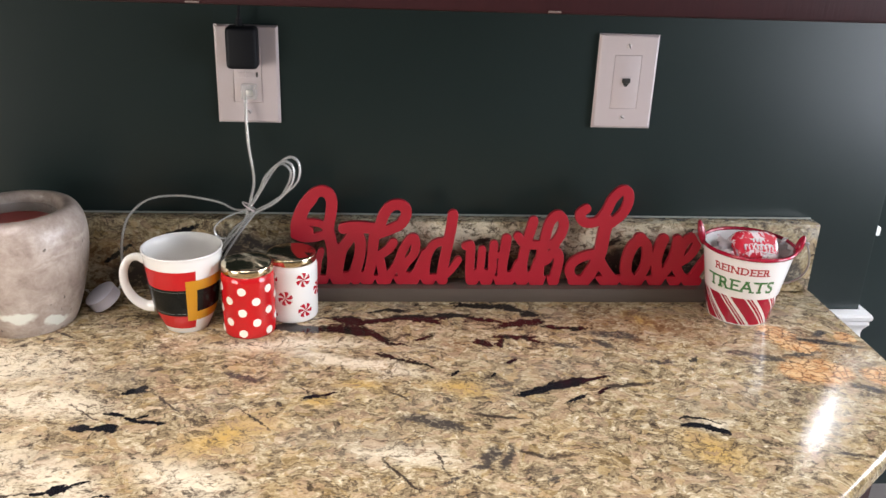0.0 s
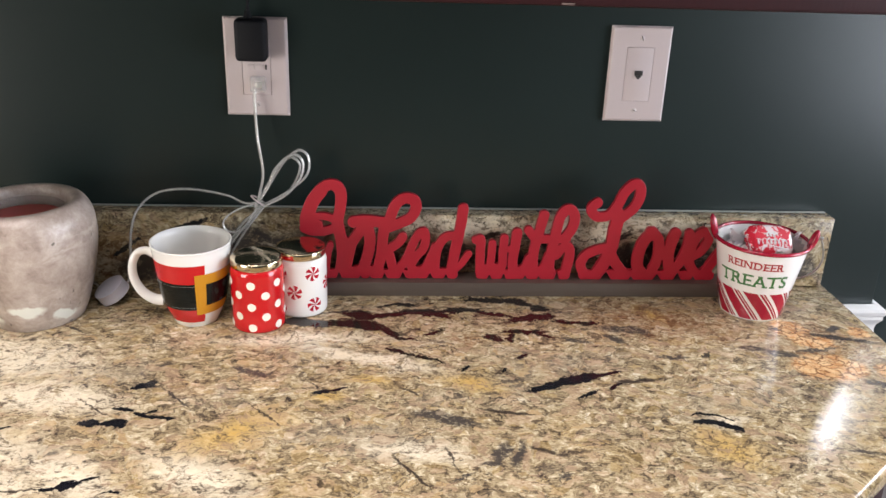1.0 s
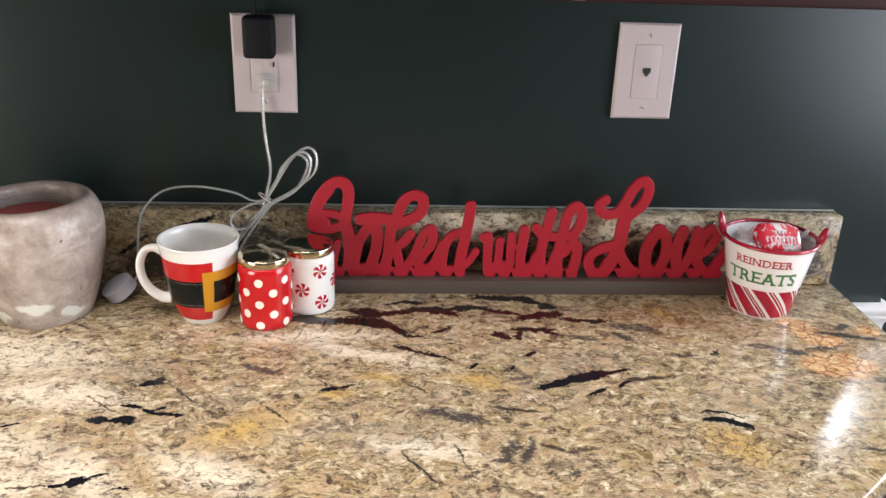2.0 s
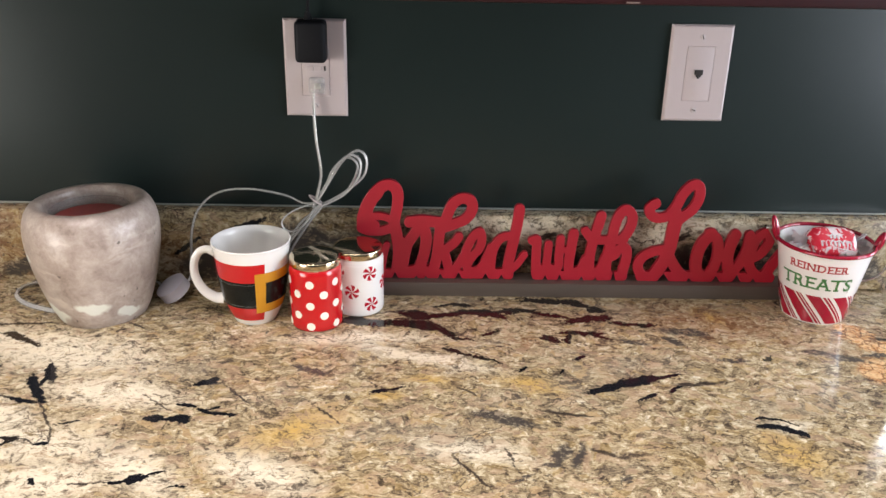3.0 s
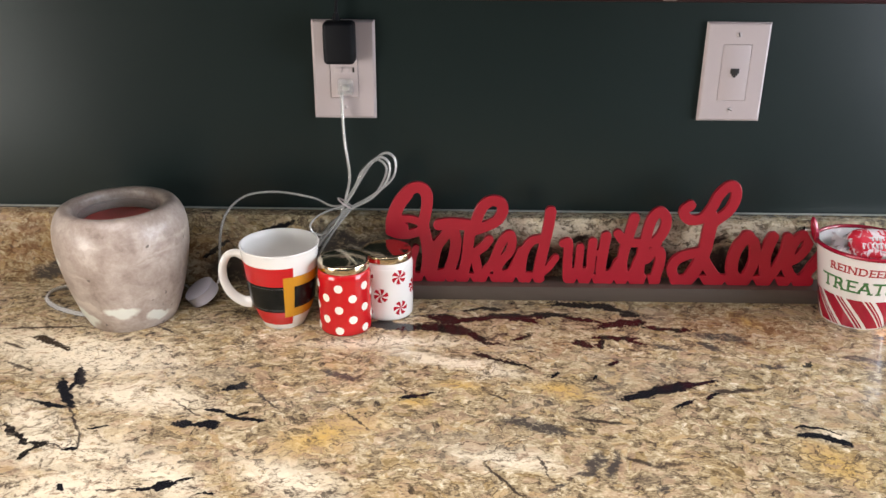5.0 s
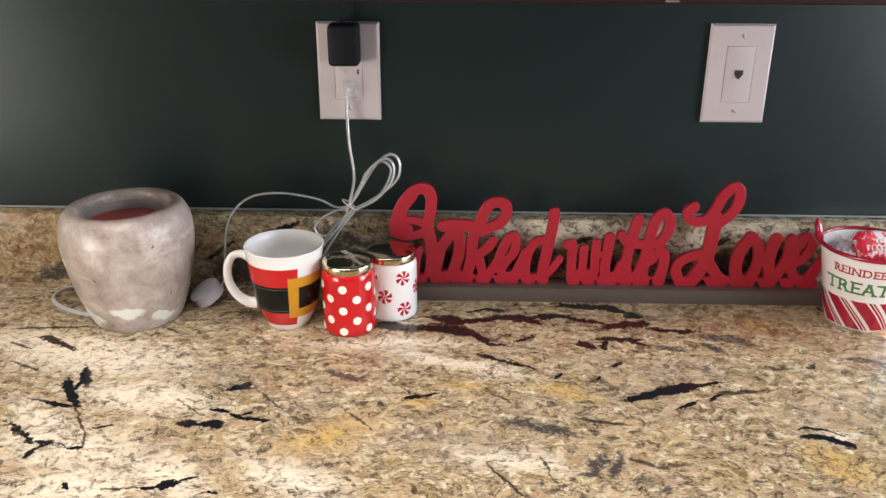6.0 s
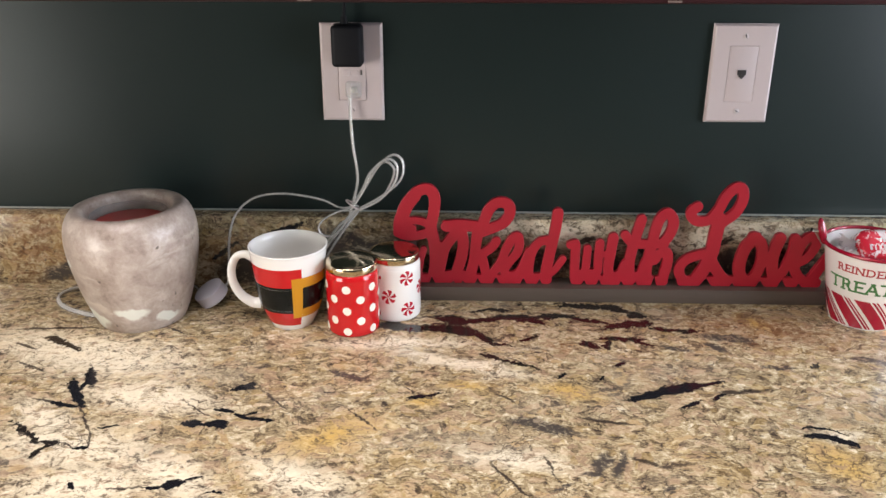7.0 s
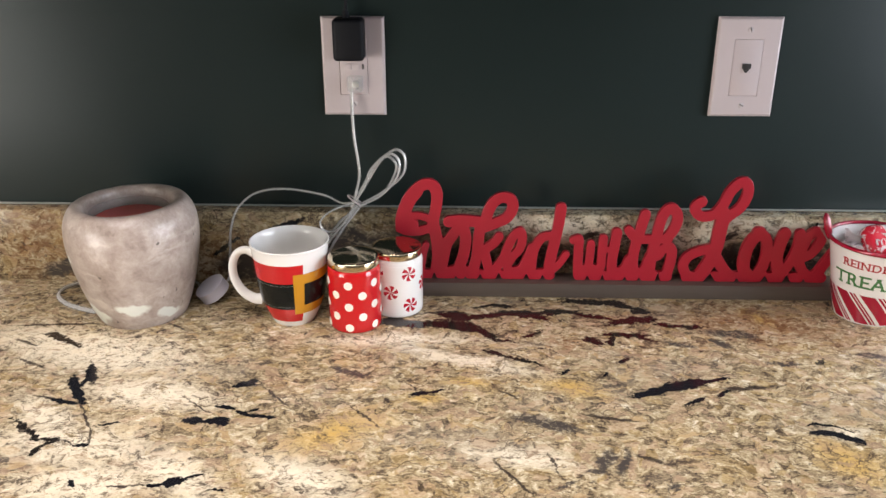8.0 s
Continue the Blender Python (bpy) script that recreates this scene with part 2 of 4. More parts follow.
SEAM_LEFT = [
    (-15.0, -14.2, 4.0, 0.98, -10),
    (-9.2, -14.5, 2.6, 1.1, 0),
    (-8.5, -12.2, 1.9, 1.17, -17),
    (-6.8, -15.4, 1.3, 1.1, -28),
    (-5.0, -16.7, 2.7, 0.59, -55),
    (-2.8, -18.6, 1.5, 0.25, -16),
    (-4.8, -12.1, 2.6, 0.56, 15),
    (-0.5, -11.2, 2.8, 0.84, -6),
    (2.2, -12.2, 1.1, 0.63, -12),
    (4.6, -10.8, 2.4, 0.67, 7),
    (8.7, -11.7, 2.6, 0.53, -20),
    (-4.7, -9.2, 1.4, 0.39, 31),
    (-2.8, -9.0, 1.3, 0.47, -17),
    (-3.8, -21.4, 1.4, 0.46, -32),
    (-0.9, -23.0, 2.7, 0.31, -26),
    (0.7, -16.8, 1.4, 0.33, 27),
    (8.2, -18.3, 1.2, 0.73, -34),
    (10.3, -18.3, 0.5, 0.97, -14),
    (-51.8, -38.3, 2.8, 0.28, -40),
    (-49.0, -39.9, 1.3, 0.33, 5),
    (-49.1, -41.8, 1.2, 0.31, 79),
    (-48.4, -40.4, 0.7, 0.26, 29),
    (-57.5, -19.0, 1.8, 0.56, -31),
    (-55.2, -20.2, 2.3, 0.37, -27),
]
SEAM_RIGHT = [
    (8.9, -7.6, 3.4, 0.74, -6),
    (12.9, -8.3, 1.9, 0.82, -33),
    (15.2, -9.9, 1.5, 0.69, -31),
    (13.2, -13.0, 2.8, 0.82, 20),
    (15.3, -12.2, 1.8, 0.65, -13),
    (19.4, -14.0, 2.9, 0.43, -12),
    (12.2, -16.7, 2.9, 0.47, -1),
    (14.7, -17.8, 1.4, 0.38, -24),
    (33.7, -22.6, 0.8, 0.25, 48),
]
GREY = [
    (6.4, -41.8, 2.1, 0.65, 67),
    (8.0, -41.9, 2.3, 0.46, 72),
    (5.2, -43.6, 1.4, 0.41, 9),
    (2.2, -45.6, 1.5, 0.28, 28),
    (25.5, -16.1, 3.1, 0.93, -10),
    (23.4, -18.6, 1.6, 0.68, -41),
    (1.0, -35.8, 4.0, 0.86, -20),
    (18.6, -18.9, 1.9, 0.55, -17),
    (-20.6, -26.3, 2.5, 0.58, -24),
    (11.7, -45.7, 0.6, 0.59, -45),
    (29.3, -23.2, 2.2, 0.43, -4),
    (40.2, -21.1, 2.1, 0.65, -6),
    (43.4, -22.2, 2.3, 0.69, -17),
    (48.5, -21.2, 2.9, 0.36, 13),
    (45.4, -15.6, 1.0, 0.73, -10),
    (53.3, -15.8, 1.4, 0.48, 31),
]
GOLD = [
    (-20.5, -38.0, 4.3, 1.57, 31),
    (-11.1, -31.8, 1.4, 0.75, 27),
    (4.3, -29.0, 2.7, 1.33, -23),
    (29.4, -41.0, 2.8, 1.56, -45),
    (-6.8, -28.6, 1.8, 0.66, -20),
    (30.0, -11.6, 1.8, 0.99, -46),
]
RUST = [
    (30.1, -13.2, 9.3, 4.31, -23),
    (4.9, -19.1, 2.1, 1.37, -32),
    (50.0, -21.3, 5.7, 6.0, -40),
]
ORANGE = [
    (48.0, -25.4, 4.1, 2.54, 2),
    (47.3, -15.9, 2.3, 2.11, -14),
    (49.1, -19.1, 2.5, 1.42, 0),
    (56.2, -26.8, 2.4, 1.92, -8),
    (56.4, -16.4, 1.2, 1.32, -37),
]
WHITE_AND_LIGHT = [
    (-46.0, -40.6, 6.7, 2.72, -8),
    (-42.8, -46.6, 6.3, 2.12, 2),
    (-34.9, -44.6, 5.0, 1.65, -34),
    (-50.8, -35.6, 4.3, 1.26, -36),
    (-1.5, -41.8, 3.9, 1.38, -19),
    # Pale band before the canisters: their sheen on the polish, put into the colour.
    (-15.0, -18.6, 8.1, 1.05, 3),
    (-7.2, -23.4, 7.8, 1.03, -18),
    (-23.3, -44.6, 5.0, 1.86, -29),
    (31.4, -36.8, 1.8, 0.93, -18),
    (-50.7, -27.0, 1.2, 0.49, -49),
    # Last two rows lighten the left side by colour, in place of stronger light.
    (-52.9, -21.6, 12.0, 3.7, -13),
    (-41.6, -31.6, 7.1, 2.14, -11),
]
M_COUNTER = granite("polished_granite", dict(black=BLACK_LEFT + BLACK_RIGHT, vein=VEIN, seam=SEAM_LEFT + SEAM_RIGHT, grey=GREY, gold=GOLD, rust=RUST, orange=ORANGE, white=WHITE_AND_LIGHT))
M_SPLASH = granite("backsplash_granite", dict(
    rust=[(-66, 5.5, 5.5, 5.5, 0), (-40, 3.5, 8, 3.5, 10), (-56, 8, 5, 2, 0)],
    black=[(-33, 8.0, 3.6, 0.45, 22), (-40, 5.5, 2.2, 0.3, 35), (-28, 4.5, 2.6, 0.5, 30), (-60, 6.5, 1.2, 0.5, 60), (41, 8.8, 2.0, 0.35, -14), (46, 8.0, 2.4, 0.5, -20)],
    grey=[(-18, 5, 5, 2.5, 20), (-8, 4, 5, 2.2, 0), (3, 4, 5, 2, 10), (12, 3.5, 4, 1.8, -8), (20, 5, 4, 1.4, -15), (30, 4.5, 5, 2, 15), (38, 4, 4, 2, 0), (44, 6, 3, 2, -30), (51, 7.0, 4, 1.4, -20), (54, 3, 2, 2.5, 60), (-36, 3, 6, 2.5, 10), (-24, 6.5, 4, 2.2, -10), (-62, 2.5, 5, 1.2, 20)],
    white=[(14, 8.5, 14, 1.8, 0), (34, 8.4, 10, 1.4, 0), (-2, 9, 8, 1.2, 0), (24, 7, 4, 2.0, 0), (-48, 2.5, 6, 1.5, 0)],
    vein=[(9, 7.5, 2.0, 0.3, 12), (17, 6, 1.6, 0.35, -30), (27, 7, 2, 0.3, 20), (34, 6.5, 2.5, 0.4, -12), (49, 5, 2.5, 0.5, 55)]), "xz", -0.03)


def wall_paint(name, colour, rough):
    n = Nodes(name)
    co = n.coords()
    nap, blot = n.noise(co, 420, 3, 0.6), n.noise(co, 5, 4)
    col = n.mix(blot, tuple(c * 0.88 for c in colour), tuple(c * 1.12 for c in colour))
    n.bump(nap, 0.10, 0.0006)
    return n.out(col, n.math("MULTIPLY_ADD", blot, 0.1, rough), ior=1.33)


M_WALL = wall_paint("dark_green_wall_paint", (0.0155, 0.0234, 0.0220), 0.25)
M_CEILING = wall_paint("ceiling_paint", (0.72, 0.70, 0.66), 0.7)
M_TRIM = plain("white_trim_paint", (0.80, 0.79, 0.78), 0.32, vary=0.03, grain=20)


def wood(name, a, b, rough, along=0, coat=0.15):
    n = Nodes(name)
    s = [22.0, 22.0, 22.0]
    s[along] = 1.6
    co = n.mapping(n.coords(), scale=tuple(s))
    g = n.noise(co, 3.0, 6, 0.65)
    fine = n.noise(co, 14.0, 3)
    n.bump(fine, 0.2, 0.0008)
    return n.out(n.mix(n.math("MULTIPLY_ADD", fine, 0.3, n.math("MULTIPLY", g, 0.7)), a, b), rough, coat=coat, ior=1.5 if coat else 1.3)


M_CHERRY = wood("cherry_cabinet_wood", (0.014, 0.0030, 0.0040), (0.030, 0.006, 0.007), 0.55, 2, 0.0)
M_FLOOR = wood("oak_floor", (0.13, 0.11, 0.10), (0.23, 0.20, 0.185), 0.35, 0)
M_PLATE = plain("white_switch_plastic", (0.55, 0.475, 0.475), 0.3, vary=0.02, grain=30)
M_SCREW = plain("painted_screw", (0.62, 0.56, 0.56), 0.4, metal=0.0, grain=200)
# Near-black that stands for the shade inside slots and socket holes.
M_SLOT_SHADE = plain("slot_shade", (0.02, 0.018, 0.016), 0.6, grain=200)
M_BLACK = plain("black_plastic", (0.004, 0.0045, 0.007), 0.6, vary=0.1, grain=120, ior=1.3)
M_CLEAR = Nodes("clear_cord_plastic").out((0.70, 0.71, 0.70), 0.10, ior=1.45)
M_CLEAR.node_tree.nodes["Principled BSDF"].inputs["Alpha"].default_value = 0.26
M_CORE = plain("silver_wire", (0.62, 0.60, 0.56), 0.35, metal=0.7, grain=300)
M_PUCK = plain("white_puck_plastic", (0.52, 0.52, 0.60), 0.35, vary=0.02, grain=80)
M_GLAZE = plain("white_glaze", (0.82, 0.81, 0.78), 0.10, coat=0.3, vary=0.015, grain=40)
M_RED = plain("red_glaze", (0.52, 0.010, 0.014), 0.14, coat=0.3, vary=0.05, grain=60)
M_DOT = plain("cream_dot_glaze", (0.84, 0.80, 0.72), 0.16, vary=0.02, grain=60)
M_BELT = plain("black_belt_glaze", (0.007, 0.009, 0.009), 0.22, vary=0.15, grain=60, ior=1.33)
M_GOLD = plain("ochre_buckle_glaze", (0.58, 0.27, 0.018), 0.18, vary=0.1, grain=70)
M_STITCH = plain("grey_stitch_glaze", (0.32, 0.33, 0.31), 0.3, grain=80)
M_LID = plain("gold_mirror_lid", (0.66, 0.56, 0.40), 0.13, metal=1.0, vary=0.03, grain=40)
M_PEPPERMINT = plain("peppermint_red", (0.46, 0.012, 0.03), 0.2, vary=0.08, grain=90)
M_SIGN = plain("red_painted_board", (0.41, 0.012, 0.028), 0.42, vary=0.10, grain=45, relief=0.2)
M_SIGNBASE = wood("grey_brown_base_wood", (0.062, 0.047, 0.039), (0.112, 0.089, 0.074), 0.45, 0)
M_BUCKET = plain("cream_enamel", (0.85, 0.82, 0.80), 0.2, coat=0.2, vary=0.03, grain=30)
M_ENAMEL_RED = plain("crimson_enamel", (0.34, 0.006, 0.028), 0.16, coat=0.4, vary=0.08, grain=50)
M_LETTER_RED = plain("red_print", (0.42, 0.02, 0.025), 0.3, vary=0.12, grain=90)
M_LETTER_GREEN = plain("green_print", (0.06, 0.19, 0.055), 0.3, vary=0.12, grain=90)
M_WIRE = plain("grey_handle_wire", (0.42, 0.41, 0.39), 0.35, metal=0.8, grain=100)
M_WRAP_WHITE = plain("white_candy_wrapper", (0.82, 0.76, 0.76), 0.22, vary=0.06, grain=140, relief=0.5)


def printed_wrapper(name):
    """Glossy film, red print with pale swirls and folds."""
    n = Nodes(name)
    co = n.coords()
    c = n.vmath("SUBTRACT", n.noise(co, 70, 2, 0.5, True), (0.5, 0.5, 0.5))
    w = n.vmath("ADD", co, n.vmath("SCALE", c, scale=0.02))
    m = n.step(n.noise(w, 75, 2, 0.5), 0.54, 0.58)
    edge = n.step(n.noise(w, 210, 2, 0.5), 0.56, 0.60, 0.0, 0.75)
    n.bump(n.noise(co, 160, 3), 0.5, 0.0012)
    return n.out(n.mix(n.math("MAXIMUM", m, edge), (0.66, 0.025, 0.05), (0.84, 0.70, 0.71)), 0.2, coat=0.2)


M_WRAP_PRINT = printed_wrapper("printed_candy_wrapper")
M_WRAP_RED = plain("red_candy_wrapper", (0.60, 0.02, 0.04), 0.2, vary=0.12, grain=140, relief=0.5)
M_WAX = plain("red_wax", (0.36, 0.035, 0.03), 0.3, vary=0.08, grain=40)
M_GLASS = Nodes("clear_glass").out((0.5, 0.5, 0.5), 0.03, ior=1.5)
M_GLASS.node_tree.nodes["Principled BSDF"].inputs["Alpha"].default_value = 0.18
M_CAULK = plain("grey_caulk", (0.34, 0.35, 0.32), 0.5, grain=60)
M_CLIP = plain("beige_clip", (0.12, 0.09, 0.08), 0.3, grain=100)


def soapstone():
    n = Nodes("mottled_soapstone")
    co = n.coords()
    c = n.vmath("SUBTRACT", n.noise(co, 30, 3, 0.6, True), (0.5, 0.5, 0.5))
    w = n.vmath("ADD", co, n.vmath("SCALE", c, scale=0.03))
    mid, fine = n.noise(w, 38, 6, 0.62), n.noise(co, 260, 4, 0.65)
    col = n.ramp(n.math("MULTIPLY_ADD", n.math("SUBTRACT", fine, 0.5), 0.25, mid), [(0.30, (0.25, 0.195, 0.165)), (0.46, (0.36, 0.295, 0.255)), (0.58, (0.43, 0.365, 0.32)), (0.74, (0.54, 0.485, 0.43))])
    streak = n.noise(n.mapping(w, rot=(0.2, 0.12, 0), scale=(0.4, 0.4, 1.6)), 34, 4)
    col = n.mix(n.step(streak, 0.54, 0.72, 0, 0.65), col, (0.62, 0.56, 0.49))
    pale = None
    for x, y, z, a, b in ((0.012, -0.062, 0.034, 0.024, 0.011), (-0.040, -0.045, 0.018, 0.020, 0.010), (0.05, -0.04, 0.018, 0.012, 0.008), (-0.070, -0.040, 0.090, 0.014, 0.007)):
        v = n.vmath("LENGTH", n.mapping(w, "TEXTURE", (x, y, z), (0, 0.15, 0), (a, 0.03, b)))
        pale = v if pale is None else n.math("MINIMUM", pale, v)
    col = n.mix(n.step(pale, 1.1, 0.7, 0, 0.92), col, (0.74, 0.77, 0.70))
    spk = n.add("TexVoronoi")
    n.put(spk.inputs["Vector"], w)
    spk.inputs["Scale"].default_value = 85
    pick = n.add("SeparateColor")
    n.put(pick.inputs[0], spk.outputs["Color"])
    m = n.math("MULTIPLY", n.step(spk.outputs["Distance"], 0.2, 0.1), n.math("GREATER_THAN", pick.outputs[1], 0.82))
    col = n.mix(n.math("MULTIPLY", m, 0.8), col, (0.07, 0.055, 0.045))
    n.bump(fine, 0.12, 0.0006)
    return n.out(col, n.math("MULTIPLY_ADD", mid, 0.15, 0.24))


M_STONE = soapstone()


# ---- building helpers ----
def part(name, bm, material, parent=None, label="", smooth=40):
    """Link a bmesh as one mesh object, under a thing or a part if one is given."""
    bmesh.ops.recalc_face_normals(bm, faces=bm.faces)
    me = bpy.data.meshes.new(name)
    bm.to_mesh(me)
    bm.free()
    if smooth:
        me.shade_smooth()
        me.set_sharp_from_angle(angle=radians(smooth))
    me.materials.append(material)
    ob = new(name, me)
    if parent is not None:
        ob.parent = parent
    if label:
        ob["label"] = label
    return ob


def thing(name, m, label, category, group=""):
    ob = new(name)
    ob.empty_display_size = 0.02
    ob.matrix_world = m
    return tagged(ob, label, category, group)


def box(x0, x1, y0, y1, z0, z1, bevel=0.0, seg=2, bm=None):
    own = bmesh.new()
    m = Matrix.LocRotScale(((x0 + x1) / 2, (y0 + y1) / 2, (z0 + z1) / 2), None, (x1 - x0, y1 - y0, z1 - z0))
    bmesh.ops.create_cube(own, size=1, matrix=m)
    if bevel:
        bmesh.ops.bevel(own, geom=list(own.edges), offset=bevel, segments=seg, profile=0.5, affect="EDGES")
    return merge(bm, own) if bm else own


def merge(bm, own):
    """Add one bmesh to another."""
    me = bpy.data.meshes.new("tmp")
    own.to_mesh(me)
    own.free()
    bm.from_mesh(me)
    bpy.data.meshes.remove(me)
    return bm


def outline_solid(pts, z0, z1, bevel=0.0, seg=3):
    """An upright solid over an outline."""
    bm = bmesh.new()
    f = bm.faces.new([bm.verts.new((x, y, z0)) for x, y in pts])
    up = bmesh.ops.extrude_face_region(bm, geom=[f])
    bmesh.ops.translate(bm, vec=(0, 0, z1 - z0), verts=[v for v in up["geom"] if isinstance(v, bmesh.types.BMVert)])
    if bevel:
        es = [e for e in bm.edges if abs(e.verts[0].co.z - e.verts[1].co.z) < 1e-6]
        bmesh.ops.bevel(bm, geom=es, offset=bevel, segments=seg, profile=0.5, affect="EDGES")
    return bm


def lathe(profile, seg=64, squash=None):
    """Turn a profile of (radius, height) round the z axis; zero radius closes it. squash(theta, r, z) may reshape it."""
    bm = bmesh.new()
    rings = []
    for r, z in profile:
        if r < 1e-6:
            rings.append([bm.verts.new((0, 0, z))])
            continue
        ring = []
        for i in range(seg):
            a = 2 * math.pi * i / seg
            rr, zz = squash(a, r, z) if squash else (r, z)
            ring.append(bm.verts.new((rr * math.cos(a), rr * math.sin(a), zz)))
        rings.append(ring)
    for p, q in zip(rings, rings[1:]):
        for i in range(seg):
            j = (i + 1) % seg
            vs = [p[i % len(p)], p[j % len(p)], q[j % len(q)], q[i % len(q)]]
            vs = list(dict.fromkeys(vs))
            if len(vs) > 2:
                bm.faces.new(vs)
    return bm


def catmull(pts, n=8, closed=False):
    """A smooth line through points."""
    P = [Vector(p) for p in pts]
    ext = [P[-1], *P, P[0], P[1]] if closed else [2 * P[0] - P[1], *P, 2 * P[-1] - P[-2]]
    res = []
    for i in range(1, len(ext) - 2):
        a, b, c, d = ext[i - 1:i + 3]
        for k in range(n):
            t = k / n
            res.append(0.5 * (2 * b + (c - a) * t + (2 * a - 5 * b + 4 * c - d) * t * t + (3 * b - a - 3 * c + d) * t ** 3))
    if not closed:
        res.append(P[-1])
    return res


def smooth_profile(pts, n=6):
    return [(max(0.0, p[0]), p[1]) for p in catmull([(r, z, 0) for r, z in pts], n)]


def tube(pts, r, sides=10, flat=1.0, closed=False):
    """A round cord along a line; r may be a number or one radius for each point."""
    bm = bmesh.new()
    n = len(pts)
    rs = [r] * n if isinstance(r, (int, float)) else r
    rings, side = [], None
    for i, p in enumerate(pts):
        q0, q1 = pts[(i - 1) % n if closed else max(0, i - 1)], pts[(i + 1) % n if closed else min(n - 1, i + 1)]
        d = (q1 - q0).normalized()
        if side is None:
            side = d.orthogonal().normalized()
        side = (side - d * side.dot(d)).normalized()
        up = d.cross(side)
        rings.append([bm.verts.new(p + rs[i] * (math.cos(a) * side + flat * math.sin(a) * up)) for a in (2 * math.pi * k / sides for k in range(sides))])
    for i in range(n if closed else n - 1):
        p, q = rings[i], rings[(i + 1) % n]
        for k in range(sides):
            bm.faces.new((p[k], p[(k + 1) % sides], q[(k + 1) % sides], q[k]))
    if not closed:
        bm.faces.new(rings[0])
        bm.faces.new(rings[-1])
    return bm


def radius_at(profile):
    zs = [z for _, z in profile]
    rs = [r for r, _ in profile]
    return lambda z: float(np.interp(z, zs, rs))


def on_round(rad, theta, z, lift):
    """A point on a turned body; theta in degrees from the front (-y), growing towards +x."""
    a = radians(theta)
    r = rad(z) + lift
    return Vector((r * math.sin(a), -r * math.cos(a), z))


def patch(rad, inside, t0, t1, z0, z1, nt, nz, lift=0.0003, bm=None):
    """A printed patch on a turned body: a thin sheet that follows it. inside: None, or a warp of (theta, z)."""
    bm = bm or bmesh.new()
    g = []
    for j in range(nz + 1):
        row = []
        for i in range(nt + 1):
            th, z = t0 + (t1 - t0) * i / nt, z0 + (z1 - z0) * j / nz
            if inside:
                th, z = inside(th, z)
            row.append(bm.verts.new(on_round(rad, th, z, lift)))
        g.append(row)
    for j in range(nz):
        for i in range(nt):
            bm.faces.new((g[j][i], g[j][i + 1], g[j + 1][i + 1], g[j + 1][i]))
    return bm


def fan(rad, theta, z, outline, lift=0.0003, bm=None):
    """A small flat shape of (sideways, up) metres laid on a turned body."""
    bm = bm or bmesh.new()
    r = rad(z)
    vs = [bm.verts.new(on_round(rad, theta + math.degrees(u / r), z + w, lift)) for u, w in outline]
    mid = bm.verts.new(on_round(rad, theta + math.degrees(sum(u for u, _ in outline) / len(outline) / r), z + sum(w for _, w in outline) / len(outline), lift * 1.2))
    for a, b in zip(vs, vs[1:] + vs[:1]):
        bm.faces.new((a, b, mid))
    return bm


def structure(ob, label, category):
    return tagged(ob, label, category, kind="structure")


def curve_mesh(cu):
    """The filled mesh of a curve or text."""
    ob = new("tmp", cu)
    dg = bpy.context.evaluated_depsgraph_get()
    me = bpy.data.meshes.new_from_object(ob.evaluated_get(dg))
    bpy.data.objects.remove(ob)
    bm = bmesh.new()
    bm.from_mesh(me)
    bpy.data.meshes.remove(me)
    return bm


TOP = 0.91          # worktop
WALL_END = 0.682    # free end of the green wall
SPLASH = 1.0143

# ---- setting ----
structure(part("floor", box(-2.75, 2.95, -3.35, 0.95, -0.1, 0.0), M_FLOOR), "oak plank floor of the kitchen", "floor")
structure(part("ceiling", box(-2.75, 2.95, -3.35, 0.95, 2.45, 2.55), M_CEILING), "white painted ceiling", "ceiling")
structure(part("wall_north", box(-2.6, WALL_END, 0.0, 0.12, 0.0, 2.45, 0.004), M_WALL), "dark green painted wall behind the worktop", "wall")


def ceiling_panel():
    top = thing("ceiling_light", Matrix(), "flat white ceiling light panel over the kitchen", "ceiling light")
    part("frame", box(-1.14, 0.04, -1.265, -0.635, 2.425, 2.4495, 0.004), M_TRIM, top)


ceiling_panel()


def wall_with_hole(name, axis, at, thick, a0, a1, w0, w1, z0, z1):
    """A wall along x or y with one opening through it."""
    bm = bmesh.new()
    for p0, p1, q0, q1 in ((a0, w0, 0, 2.45), (w1, a1, 0, 2.45), (w0, w1, 0, z0), (w0, w1, z1, 2.45)):
        if axis == "x":
            box(p0, p1, at, at + thick, q0, q1, bm=bm)
        else:
            box(at, at + thick, p0, p1, q0, q1, bm=bm)
    return structure(part(name, bm, M_WALL), "dark green painted room wall with a window", "wall")


